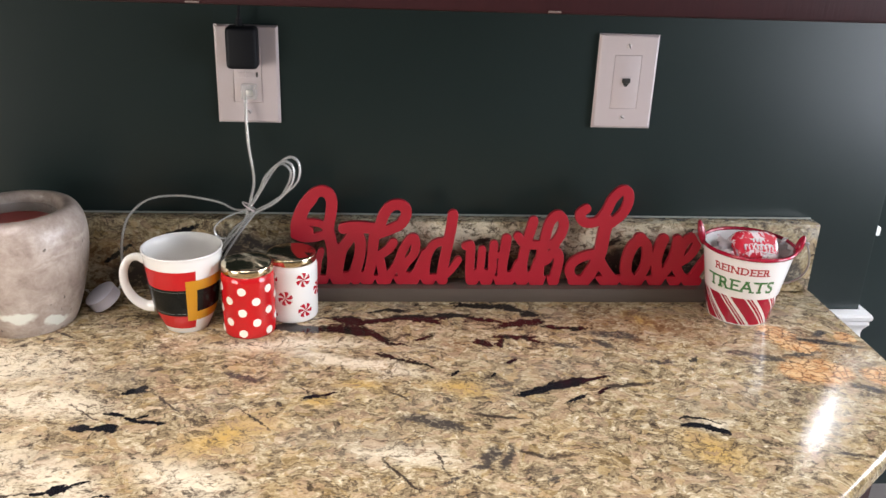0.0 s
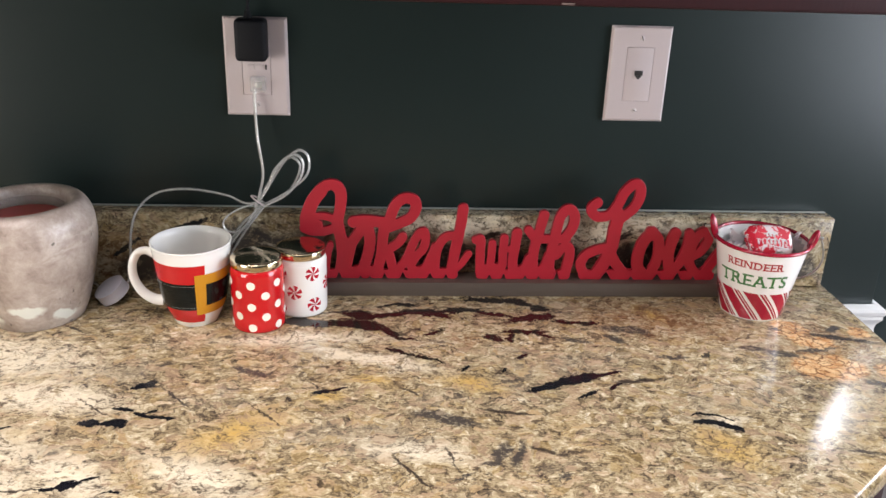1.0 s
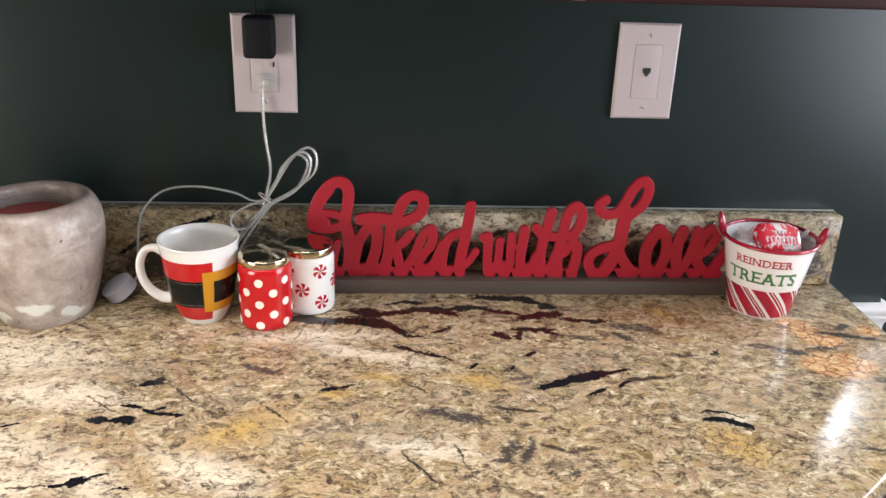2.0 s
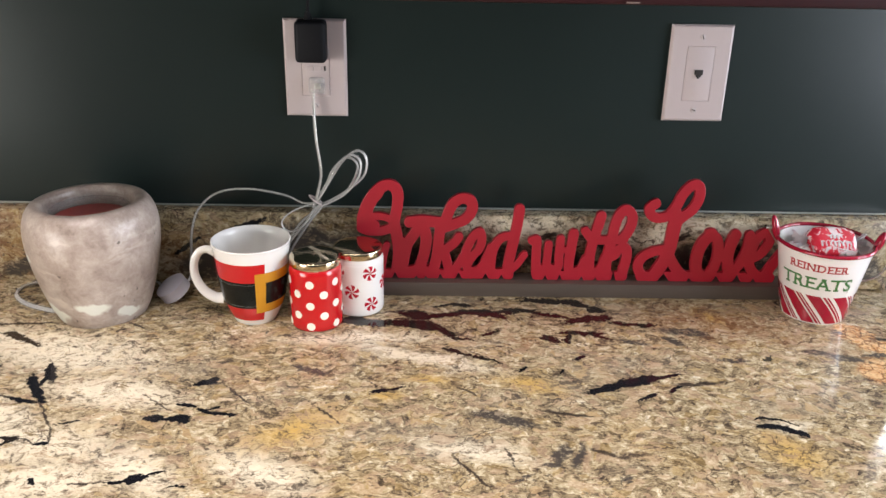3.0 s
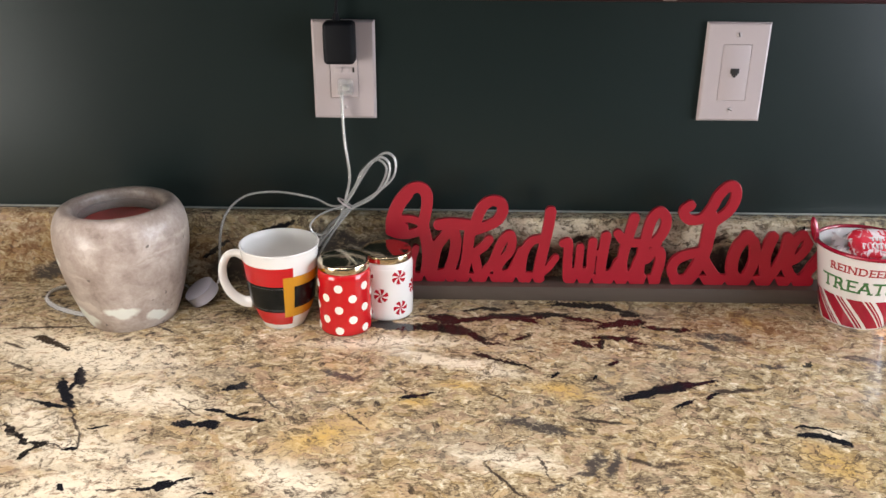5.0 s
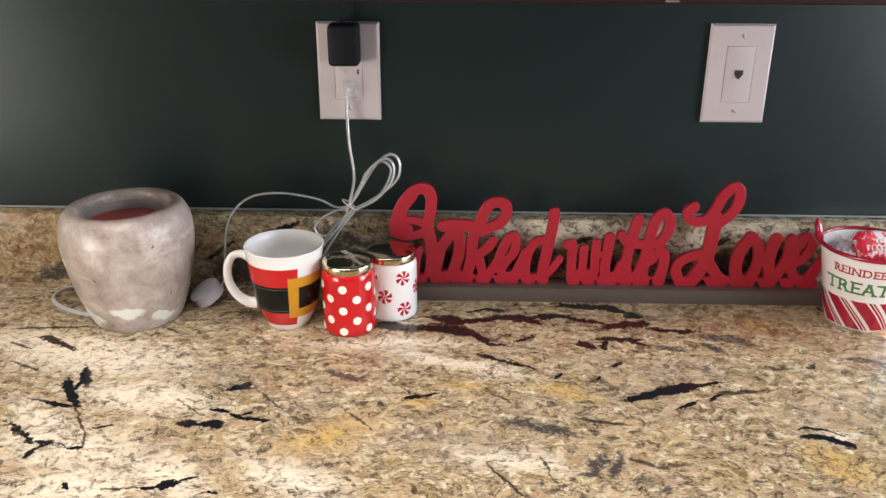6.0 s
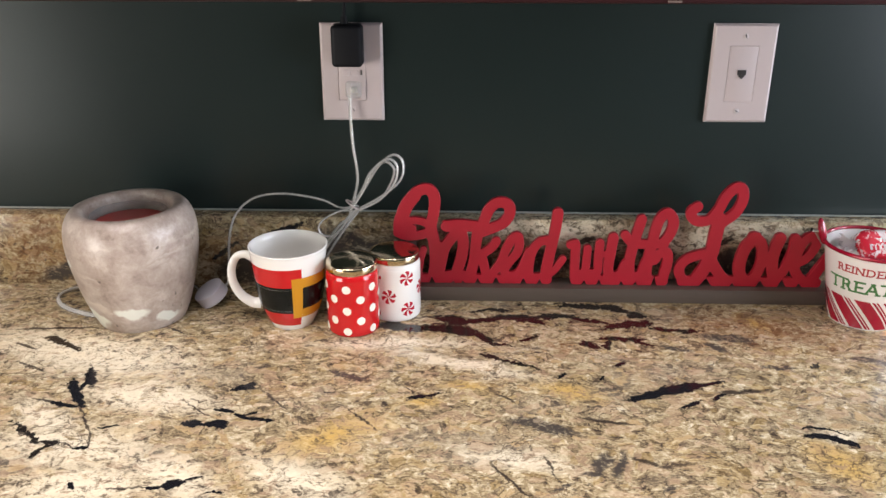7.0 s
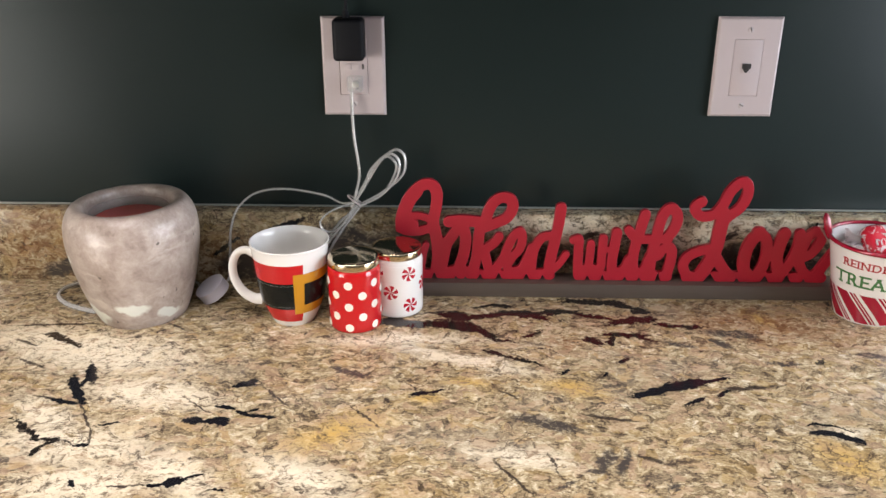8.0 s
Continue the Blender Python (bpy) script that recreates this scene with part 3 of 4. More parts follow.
def window(name, axis, at, out, w0, w1, z0, z1, rail=None):
    """Casing, sash bars and sill of a window round an opening. out: +1 or -1, the way towards the room."""
    top = thing(name, Matrix(), "white painted wooden window with sash bars", "window")
    tagged(top, kind="structure")

    def bar(n, p0, p1, q0, q1, d0, d1):
        lo, hi = sorted((at + out * d0, at + out * d1))
        part(n, box(p0, p1, lo, hi, q0, q1, 0.004) if axis == "x" else box(lo, hi, p0, p1, q0, q1, 0.004), M_TRIM, top)

    c = 0.065
    bar("casing", w0 - c, w0, z0, z1, 0.002, 0.02)
    bar("casing", w1, w1 + c, z0, z1, 0.002, 0.02)
    bar("casing", w0 - c, w1 + c, z1 + 0.002, z1 + c, 0.002, 0.024)
    bar("window_sill", w0 - c - 0.03, w1 + c + 0.03, z0 - 0.03, z0 - 0.002, 0.002, 0.055)
    m, thick = (w0 + w1) / 2, 0.02 if w1 - w0 > 0.3 else 0.05
    rail = rail or (z0 + z1) / 2
    bar("sash_bar", w0, w1, rail - thick, rail + thick, -0.07, -0.03)
    if w1 - w0 > 0.3:
        bar("sash_bar", m - 0.012, m + 0.012, z0, (z0 + z1) / 2 - 0.022, -0.066, -0.034)
        bar("sash_bar", m - 0.012, m + 0.012, (z0 + z1) / 2 + 0.022, z1, -0.066, -0.034)
    return top


wall_with_hole("wall_west", "y", -2.75, 0.15, -3.2, 0.0, -3.1, -1.5, 0.04, 1.68)
window("window_1", "y", -2.6, 1, -3.1, -1.5, 0.04, 1.68)
wall_with_hole("wall_east", "y", 2.8, 0.15, -3.2, -0.4, -1.9, -0.6, 0.48, 2.26)
window("window_2", "y", 2.8, -1, -1.9, -0.6, 0.48, 2.26)
# Unseen opening and window, added as the setting of the passage fill lamp.
wall_with_hole("wall_east_passage", "y", 2.8, 0.15, -0.4, 0.7, -0.1, 0.6, 1.0, 2.0)
window("added_window_passage", "y", 2.8, -1, -0.1, 0.6, 1.0, 2.0)
# The low window here is added, out of view, round the wall-glow lamp.
wall_with_hole("wall_south", "x", -3.35, 0.15, -2.6, 2.8, -2.5, -1.8, 0.05, 0.6)
window("added_window_south", "x", -3.2, 1, -2.5, -1.8, 0.05, 0.6)
wall_with_hole("wall_far", "x", 0.7, 0.15, 0.3, 2.8, 1.18, 1.27, 1.36, 1.80)
window("window_4", "x", 0.7, -1, 1.18, 1.27, 1.36, 1.80, 1.515)
structure(part("wall_niche", box(0.2, 0.3, 0.12, 0.85, 0.0, 2.45), M_WALL), "dark green wall closing the passage", "wall")
sill = thing("wall_ledge", Matrix(), "white painted ledge on the far green wall", "ledge")
part("board", box(0.62, 1.094, 0.62, 0.698, 0.750, 0.772, 0.004), M_TRIM, sill)
part("apron", box(0.62, 1.02, 0.674, 0.698, 0.69, 0.7495, 0.003), M_TRIM, sill)
tagged(sill, kind="structure")


def chair_rail():
    """White moulding that wraps the free end of the wall just under the worktop's height."""
    prof = [(0.0, 0.0), (0.004, -0.0), (0.026, -0.006), (0.031, -0.012), (0.030, -0.02), (0.024, -0.026), (0.026, -0.034), (0.020, -0.042), (0.014, -0.05), (0.012, -0.062), (0.015, -0.078), (0.021, -0.095), (0.022, -0.11), (0.012, -0.112), (0.012, -0.40), (0.0, -0.40)]
    bm = bmesh.new()
    cols = []
    for d, h in prof:
        d, h = d * 0.48, h * 0.62
        z = 0.869 + h
        cols.append([bm.verts.new(p) for p in ((0.612, -d - 0.001, z), (WALL_END + d + 0.001, -d - 0.001, z), (WALL_END + d + 0.001, 0.12 + d, z), (0.612, 0.12 + d, z))])
    for a, b in zip(cols, cols[1:]):
        for k in range(3):
            bm.faces.new((a[k], a[k + 1], b[k + 1], b[k]))
    return structure(part("trim", bm, M_TRIM, smooth=30), "white moulded chair rail round the wall end", "trim")


chair_rail()


def worktop():
    """A slab with one clipped corner and eased edges; its free end is lowered slightly, a shape added to shift the
    window glare.
    """
    bm = outline_solid([(-2.2, -0.64), (0.22, -0.64), (0.592, -0.325), (0.592, -0.002), (-2.2, -0.002)], TOP - 0.03, TOP, 0.010, 6)
    for k in range(1, 12):
        x = 0.25 + 0.03 * k
        bmesh.ops.bisect_plane(bm, geom=list(bm.verts) + list(bm.edges) + list(bm.faces), plane_co=(x, 0, 0), plane_no=(1, 0, 0))
    for v in bm.verts:
        s = max(0.0, (v.co.x - 0.30) / 0.29)
        v.co.z -= 0.0022 * s * s
    ob = part("worktop", bm, M_COUNTER, smooth=30)
    return tagged(ob, "polished cream, gold and black granite worktop", "worktop")


worktop()
splash = part("backsplash", box(-2.2, 0.579, -0.026, -0.001, TOP - 0.0005, SPLASH, 0.002), M_SPLASH, smooth=30)
tagged(splash, "low granite backsplash along the green wall", "backsplash")
caulk = part("caulk_line", box(-2.2, 0.575, -0.004, 0.0005, SPLASH + 0.0002, SPLASH + 0.0018, 0.0006), M_CAULK)
structure(caulk, "thin pale caulk line above the backsplash", "caulk")


def base_cabinet():
    top = thing("base_cabinet", Matrix(), "dark cherry base cabinet under the granite worktop", "cabinet")
    part("body", outline_solid([(-2.2, -0.60), (0.20, -0.60), (0.55, -0.31), (0.55, -0.004), (-2.2, -0.004)], 0.1, TOP - 0.0305), M_CHERRY, top)
    part("plinth", box(-2.2, 0.18, -0.54, -0.02, 0.0, 0.0995), M_CHERRY, top)
    for k in range(4):
        x = -2.17 + 0.595 * k
        d = part("door", box(x, x + 0.57, -0.62, -0.6005, 0.13, 0.70, 0.003), M_CHERRY, top)
        part("handle", tube([Vector((x + 0.5, -0.625 - 0.02 * math.sin(math.pi * i / 8), 0.6 + 0.01 * i)) for i in range(9)], 0.005), M_WIRE, d)
        part("drawer_front", box(x, x + 0.57, -0.62, -0.6005, 0.715, 0.86, 0.003), M_CHERRY, top)


base_cabinet()


def wall_cabinet():
    top = thing("wall_cabinet", Matrix(), "dark cherry wall cabinet hung over the worktop", "cabinet")
    x0, x1, z0 = -0.62, 0.56, 1.352
    part("body", box(x0, x1, -0.31, -0.001, z0, 2.2, 0.002), M_CHERRY, top)
    part("light_rail", box(x0, x1, -0.332, -0.3105, 1.329, 1.379, 0.004), M_CHERRY, top)
    w = (x1 - x0) / 3
    for k in range(3):
        d = part("door", box(x0 + k * w + 0.002, x0 + (k + 1) * w - 0.002, -0.332, -0.3105, 1.382, 2.19, 0.003), M_CHERRY, top)
        part("panel", box(x0 + k * w + 0.07, x0 + (k + 1) * w - 0.07, -0.336, -0.3325, 1.45, 2.12, 0.0015), M_CHERRY, d)
    for x in (-0.216, 0.108):
        part("clip", box(x - 0.006, x + 0.006, -0.3336, -0.3325, 1.3305, 1.3322, 0.0003), M_CLIP, top, "small pale clip")


wall_cabinet()


# ---- fittings on the wall ----
def wall_plate(x, z, name, label):
    """A bevelled white cover plate with its insert opening; the thing's origin lies on the wall."""
    top = thing(name, pose(x, 0, z), label, "wall plate")
    bm = bmesh.new()
    rings = []
    for w, h, y in ((0.0402, 0.0628, -0.0008), (0.0402, 0.0628, -0.0022), (0.0380, 0.0606, -0.0052), (0.0368, 0.0594, -0.0058), (0.0185, 0.0360, -0.0062), (0.0178, 0.0353, -0.0054), (0.0178, 0.0353, -0.0012)):
        rings.append([bm.verts.new((sx * w, y, sz * h)) for sx, sz in ((-1, -1), (1, -1), (1, 1), (-1, 1))])
    for a, b in zip(rings, rings[1:]):
        for i in range(4):
            bm.faces.new((a[i], a[(i + 1) % 4], b[(i + 1) % 4], b[i]))
    bm.faces.new(rings[0])
    part("cover", bm, M_PLATE, top, smooth=25)
    return top


def screw(parent, x, z, turn, y=-0.0062):
    bm = lathe([(0.0001, 0.0), (0.0034, 0.0), (0.0034, 0.0007), (0.0026, 0.0013), (0.0, 0.0015)], 20)
    bmesh.ops.transform(bm, matrix=pose(x, y + 0.0003, z, 90), verts=bm.verts)
    s = part("screw", bm, M_SCREW, parent, "painted slotted screw")
    # A dark bar on the head paints the shade in the screw's groove.
    bm = box(-0.0028, 0.0028, -0.0002, 0.0002, -0.0005, 0.0005)
    bmesh.ops.transform(bm, matrix=pose(x, y - 0.00125, z, 0, turn, 0), verts=bm.verts)
    part("slot", bm, M_SLOT_SHADE, s)


JX, JZ, OX, OZ = 0.2775, 1.2068, -0.2195, 1.2055
jack = wall_plate(JX, JZ, "phone_jack_plate", "white plastic wall plate with one telephone jack")
part("insert", box(-0.01765, 0.01765, -0.0064, -0.0014, -0.03515, 0.03515, 0.0006), M_PLATE, jack)
j = part("jack_frame", box(-0.0068, 0.0068, -0.0072, -0.0067, -0.0062, 0.0066, 0.0003), M_PLATE, jack, "white telephone socket frame")
# No hole is cut: dark raised blocks paint the shade of the socket's opening.
part("opening", box(-0.0056, 0.0056, -0.0077, -0.0073, -0.0010, 0.0056, 0.0001), M_SLOT_SHADE, j)
part("opening", box(-0.0036, 0.0036, -0.0077, -0.0073, -0.0036, -0.0011, 0.0001), M_SLOT_SHADE, j)
part("opening", box(-0.0018, 0.0018, -0.0077, -0.0073, -0.0056, -0.0037, 0.0001), M_SLOT_SHADE, j)
screw(jack, 0.0, 0.0475, 70)
screw(jack, 0.0, -0.0475, 25)

outlet = wall_plate(OX, OZ, "outlet_plate", "white ground-fault outlet plate on the green wall")
part("receptacle", box(-0.0175, 0.0175, -0.0068, -0.0014, -0.0350, 0.0350, 0.0005), M_PLATE, outlet)
part("button_recess", box(-0.0124, 0.0086, -0.0071, -0.0069, -0.0036, 0.0046), M_SCREW, outlet)
part("button", box(-0.0118, -0.0026, -0.0088, -0.0072, -0.0030, 0.0040, 0.0005), M_PLATE, outlet)
part("button", box(-0.0018, 0.0080, -0.0088, -0.0072, -0.0030, 0.0040, 0.0005), M_PLATE, outlet)
part("indicator", box(0.0108, 0.0132, -0.0074, -0.0069, -0.0026, 0.0038, 0.0002), M_SLOT_SHADE, outlet, "black indicator slit")
part("slot", box(0.0034, 0.0052, -0.0074, -0.0069, -0.0282, -0.0264, 0.0002), M_SLOT_SHADE, outlet)
screw(outlet, 0.0, -0.0475, 55)


def phone_charger():
    """A small black plug-in charger in the upper socket, its cord going up behind the cabinet rail."""
    top = thing("phone_charger", pose(OX, -0.0072, OZ + 0.0345), "small black charger plugged into the upper socket", "charger")
    part("body", box(-0.0220, 0.0170, -0.0275, -0.0004, -0.0230, 0.0290, 0.0055, 4), M_BLACK, top)
    part("strain_relief", tube([Vector((-0.006, -0.012, 0.0265 + 0.012 * i / 4)) for i in range(5)], [0.006, 0.0054, 0.0046, 0.004, 0.0034], 12), M_BLACK, top)
    part("cord", tube(catmull([(-0.006, -0.012, 0.034), (-0.0055, -0.009, 0.05), (-0.004, -0.004, 0.075), (-0.004, -0.004, 0.115)]), 0.0021), M_BLACK, top)


phone_charger()


def strand(name, pts, parent, r=0.0018, n=8):
    """Clear two-wire cord: a clear sheath with a silvery wire in it."""
    line = catmull(pts, n)
    c = part(name, tube(line, r, 10, 1.35), M_CLEAR, parent, "clear plastic cord")
    part("wire", tube(line, r * 0.48, 6, 1.9), M_CORE, c)
    return c


def warmer_cord():
    """The warmer's clear cord: plug, hanging length, tied bundle of loops, puck and the run behind the pot."""
    top = thing("power_cord", pose(0, 0, 0), "clear plastic power cord tied in loops, plugged into the outlet", "power cord")
    px, pz = OX + 0.0025, OZ - 0.0205
    part("plug", box(px - 0.0105, px + 0.0095, -0.0205, -0.0072, pz - 0.0095, pz + 0.0105, 0.003, 3), M_CLEAR, top, "clear moulded plug")
    part("plug_core", box(px - 0.0045, px + 0.0040, -0.0150, -0.0095, pz - 0.0045, pz + 0.0030, 0.0015, 2), M_CORE, top)
    kx, ky, kz = -0.219, -0.046, 1.036
    strand("cord", [(px - 0.005, -0.015, pz - 0.006), (px - 0.0055, -0.018, 1.160), (-0.2195, -0.028, 1.118), (-0.2135, -0.036, 1.075), (kx + 0.001, ky, kz + 0.012), (kx - 0.006, ky, kz - 0.012), (-0.240, -0.05, 1.010), (-0.254, -0.055, 0.990), (-0.262, -0.058, 0.965)], top, 0.0021)
    # upper loops
    for a, b, d in ((0.001, 0.004, 0.0), (-0.006, 0.000, -0.006), (-0.011, -0.007, 0.005)):
        strand("loop", [(kx - 0.004 + a * 0.2, ky + d, kz - 0.004), (kx + 0.012, ky + d, kz + 0.022 - b * 0.3), (-0.186 + a, -0.044 + d, 1.088 + b), (-0.167 + a, -0.042 + d, 1.103 + b), (-0.1545 + a, -0.042 + d, 1.094 + b), (-0.158 + a, -0.044 + d, 1.072 + b * 0.4), (-0.184, -0.046 + d, 1.049 + b * 0.3), (kx + 0.006, ky + d, kz - 0.003 + b * 0.2)], top)
    # lower loops
    strand("loop", [(kx + 0.006, ky - 0.004, kz + 0.004), (-0.2389, -0.058, 1.0335), (-0.254, -0.060, 1.026), (-0.2626, -0.060, 1.0173), (-0.2645, -0.060, 1.0102), (-0.2611, -0.060, 1.0031), (-0.2531, -0.060, 1.0000), (-0.2441, -0.060, 1.0025), (-0.234, -0.059, 1.0121), (-0.2245, -0.056, 1.0255), (kx + 0.006, ky - 0.004, kz + 0.001)], top, 0.0014)
    strand("loop", [(kx + 0.006, ky - 0.003, kz - 0.002), (-0.233, -0.056, 1.012), (-0.247, -0.060, 0.996), (-0.258, -0.062, 0.980), (-0.262, -0.064, 0.965)], top)
    strand("loop", [(kx + 0.009, ky - 0.003, kz - 0.001), (-0.229, -0.056, 1.012), (-0.243, -0.060, 0.992), (-0.254, -0.062, 0.974), (-0.262, -0.064, 0.960)], top)
    ring = [Vector((kx + 0.0095 * math.cos(t) - 0.004 * math.sin(t) * 0.3, ky + 0.008 * math.sin(t), kz + 0.003 - 0.0065 * math.cos(t))) for t in (2 * math.pi * i / 24 for i in range(24))]
    part("twist_tie", tube(ring, 0.0011, 8, closed=True), M_PLATE, top, "thin pale tie round the loops")
    # long run towards the warmer
    strand("cord", [(kx + 0.004, ky, kz + 0.002), (kx - 0.018, ky + 0.001, kz - 0.001), (-0.262, -0.042, 1.0450), (-0.310, -0.040, 1.0520), (-0.350, -0.042, 1.0470), (-0.376, -0.045, 1.0255), (-0.387, -0.048, 0.996), (-0.390, -0.052, 0.962), (-0.391, -0.06, 0.935), (-0.397, -0.072, 0.926)], top)
    strand("cord", [(-0.418, -0.080, 0.921), (-0.432, -0.06, 0.9135), (-0.452, -0.034, 0.9138), (-0.52, -0.0305, 0.9138), (-0.585, -0.036, 0.9138), (-0.617, -0.055, 0.9138), (-0.6185, -0.082, 0.9138), (-0.596, -0.108, 0.9138), (-0.560, -0.126, 0.9138), (-0.535, -0.133, 0.9150)], top, 0.0028)
    puck = lathe(smooth_profile([(0.0, 0.0), (0.019, 0.0), (0.0205, 0.002), (0.0205, 0.013), (0.019, 0.0152), (0.0, 0.0155)], 4), 40)
    bmesh.ops.transform(puck, matrix=pose(-0.4055, -0.082, TOP + 0.0095, 14, -28, 0), verts=puck.verts)
    part("switch_puck", puck, M_PUCK, top, "round white plastic switch")


warmer_cord()


# ---- things on the worktop ----
def wax_warmer():
    """A turned soapstone pot with a thick rolled rim; a glass dish of red wax sits in it."""
    top = thing("wax_warmer", pose(-0.4905, -0.1165, TOP), "mottled grey-pink soapstone wax warmer pot", "wax warmer")

    def squash(a, r, z):
        k = 1 + 0.012 * math.cos(4 * a) * (1 - z / 0.2) + 0.008 * math.sin(2 * a + 0.6)
        return r * k, z * 1.012 + 0.0010 * (z / 0.15) ** 2 * math.cos(a - 0.3)

    prof = [(0.0, 0.0), (0.048, 0.0), (0.0545, 0.003), (0.0610, 0.018), (0.0685, 0.042), (0.0750, 0.070), (0.0790, 0.094), (0.0800, 0.112), (0.0785, 0.128), (0.0742, 0.140), (0.0680, 0.1480), (0.0615, 0.1500), (0.0560, 0.1485), (0.0530, 0.143), (0.0515, 0.122), (0.0505, 0.104), (0.0, 0.1025)]
    part("pot", lathe(smooth_profile(prof, 5), 80, squash), M_STONE, top)
    dish = part("dish", lathe(smooth_profile([(0.030, 0.1045), (0.040, 0.112), (0.0452, 0.126), (0.0466, 0.1395), (0.0476, 0.1398), (0.0462, 0.126), (0.0410, 0.111), (0.030, 0.1040)], 4), 64), M_GLASS, top, "clear glass wax dish")
    part("wax", lathe([(0.0, 0.1050), (0.029, 0.1055), (0.0390, 0.113), (0.0443, 0.1300), (0.0437, 0.1306), (0.0, 0.1302)], 64), M_WAX, dish, "red wax")


wax_warmer()

MUG = [(0.0265, 0.0), (0.0275, 0.002), (0.0300, 0.007), (0.0345, 0.018), (0.0392, 0.034), (0.0425, 0.052), (0.0446, 0.070), (0.0462, 0.086), (0.0477, 0.0985), (0.0484, 0.1030), (0.0493, 0.1055)]


def mug():
    top = thing("mug", pose(-0.2920, -0.128, TOP), "white mug printed with a red suit, black belt and gold buckle", "mug")
    prof = smooth_profile(MUG, 4)
    rad = radius_at(prof)
    inner = [(0.0490, 0.1066), (0.0478, 0.1069), (0.0462, 0.1055)] + [(r - 0.0034, z) for r, z in reversed(MUG[3:9])] + [(0.024, 0.0078), (0.0, 0.0068)]
    part("body", lathe([(0.0, 0.0018), (0.022, 0.0018), (0.0235, 0.0)] + prof + inner, 80), M_GLAZE, top)
    hp = catmull([(-0.0440, 0, 0.0900), (-0.0540, 0, 0.0950), (-0.0640, 0, 0.0915), (-0.0710, 0, 0.0770), (-0.0705, 0, 0.0575), (-0.0620, 0, 0.0395), (-0.0490, 0, 0.0290), (-0.0385, 0, 0.0275)], 7)
    n = len(hp)
    h = tube(hp, [0.0041 + 0.0012 * abs(2 * i / (n - 1) - 1) ** 2 for i in range(n)], 14, 1.45)
    bmesh.ops.rotate(h, cent=(0, 0, 0), matrix=Euler((0, 0, radians(8))).to_matrix(), verts=h.verts)
    part("handle", h, M_GLAZE, top)
    part("red_band", patch(rad, None, -78, 30, 0.0080, 0.0900, 48, 24, 0.0002), M_RED, top, "printed red suit")
    belt = part("belt", patch(rad, None, -78, 122, 0.0280, 0.0655, 80, 12, 0.0004), M_BELT, top, "printed black belt")
    for zz in (0.0312, 0.0622):
        st = bmesh.new()
        for k in range(44):
            patch(rad, None, -74 + 2.15 * k, -72.9 + 2.15 * k, zz, zz + 0.0005, 1, 1, 0.0005, st)
        tagged(part("stitching", st, M_STITCH, belt), kind="stuff")
    b = bmesh.new()
    for t0, t1, z0, z1 in ((14, 31, 0.0205, 0.0775), (101, 117, 0.0205, 0.0775), (31, 101, 0.0205, 0.0335), (31, 101, 0.0640, 0.0775)):
        patch(rad, lambda t, z: (t, z + (t - 21) * 0.00001), t0, t1, z0, z1, 16, 8, 0.0007, b)
    part("buckle", b, M_GOLD, top, "printed gold buckle")


mug()


def canister(name, x, y, turn, body_mat, label, height):
    """A small round ceramic canister with a gold mirror lid."""
    top = thing(name, pose(x, y, TOP, 0, 0, turn), label, "canister", "canisters with gold lids")
    h = height - 0.010
    outer = [(0.0300, 0.0), (0.0318, 0.0012), (0.0326, 0.004), (0.0328, 0.010), (0.0328, h - 0.012), (0.0325, h - 0.006), (0.0312, h - 0.001), (0.0295, h)]
    part("body", lathe([(0.0, 0.001)] + smooth_profile(outer, 3) + [(0.0285, h), (0.0285, h - 0.01), (0.0, h - 0.01)], 64), body_mat, top)
    lid = [(0.0, h + 0.0003), (0.0308, h + 0.0003), (0.0314, h + 0.0010), (0.0317, h + 0.0030), (0.0316, h + 0.0085), (0.0312, h + 0.0098), (0.0302, h + 0.0106), (0.0270, h + 0.0112), (0.0, h + 0.0122)]
    part("lid", lathe(lid, 72), M_LID, top, "polished gold-coloured lid")
    return top, radius_at(smooth_profile(outer, 3))


red_can, rad = canister("canister", -0.2115, -0.1415, 0, M_RED, "red ceramic canister with white dots and gold lid", 0.0915)
disc = [(0.0053 * math.cos(a), 0.0053 * math.sin(a)) for a in (2 * math.pi * k / 20 for k in range(20))]
for k in range(12):
    for z in ((0.0075, 0.0355, 0.0640) if k % 2 else (0.0215, 0.0500)):
        part("dot", fan(rad, -36 + 30 * k, z + 0.001, disc), M_DOT, red_can)

white_can, rad = canister("canister", -0.1615, -0.0985, 0, M_GLAZE, "white ceramic canister with red peppermints and gold lid", 0.0875)


def pinwheel(theta, z):
    """A printed peppermint: six curved wedges round a centre."""
    bm = bmesh.new()
    spin = random.uniform(0, 60)
    for k in range(6):
        a = radians(60 * k + spin)
        pts = [(0.0, 0.0)] + [(0.0098 * s, 0.30 * s * s) for s in (0.4, 0.75, 1.0)]
        pts += [(0.0098, 0.30 + 0.32), (0.0098, 0.30 + 0.64)] + [(0.0098 * s, 0.30 * s * s + 0.64) for s in (0.75, 0.4)]
        fan(rad, theta, z, [(r * math.cos(a + t), r * math.sin(a + t)) for r, t in pts], bm=bm)
    bmesh.ops.remove_doubles(bm, verts=bm.verts, dist=0.00005)
    part("peppermint", bm, M_PEPPERMINT, white_can)


for theta, z in ((31, 0.0605), (-11, 0.0360), (34, 0.0175), (76, 0.0420), (-45, 0.0610), (-48, 0.0120), (-92, 0.0380), (120, 0.0600), (122, 0.0150), (165, 0.0380), (-140, 0.0580), (-138, 0.0160)):
    pinwheel(theta, z)


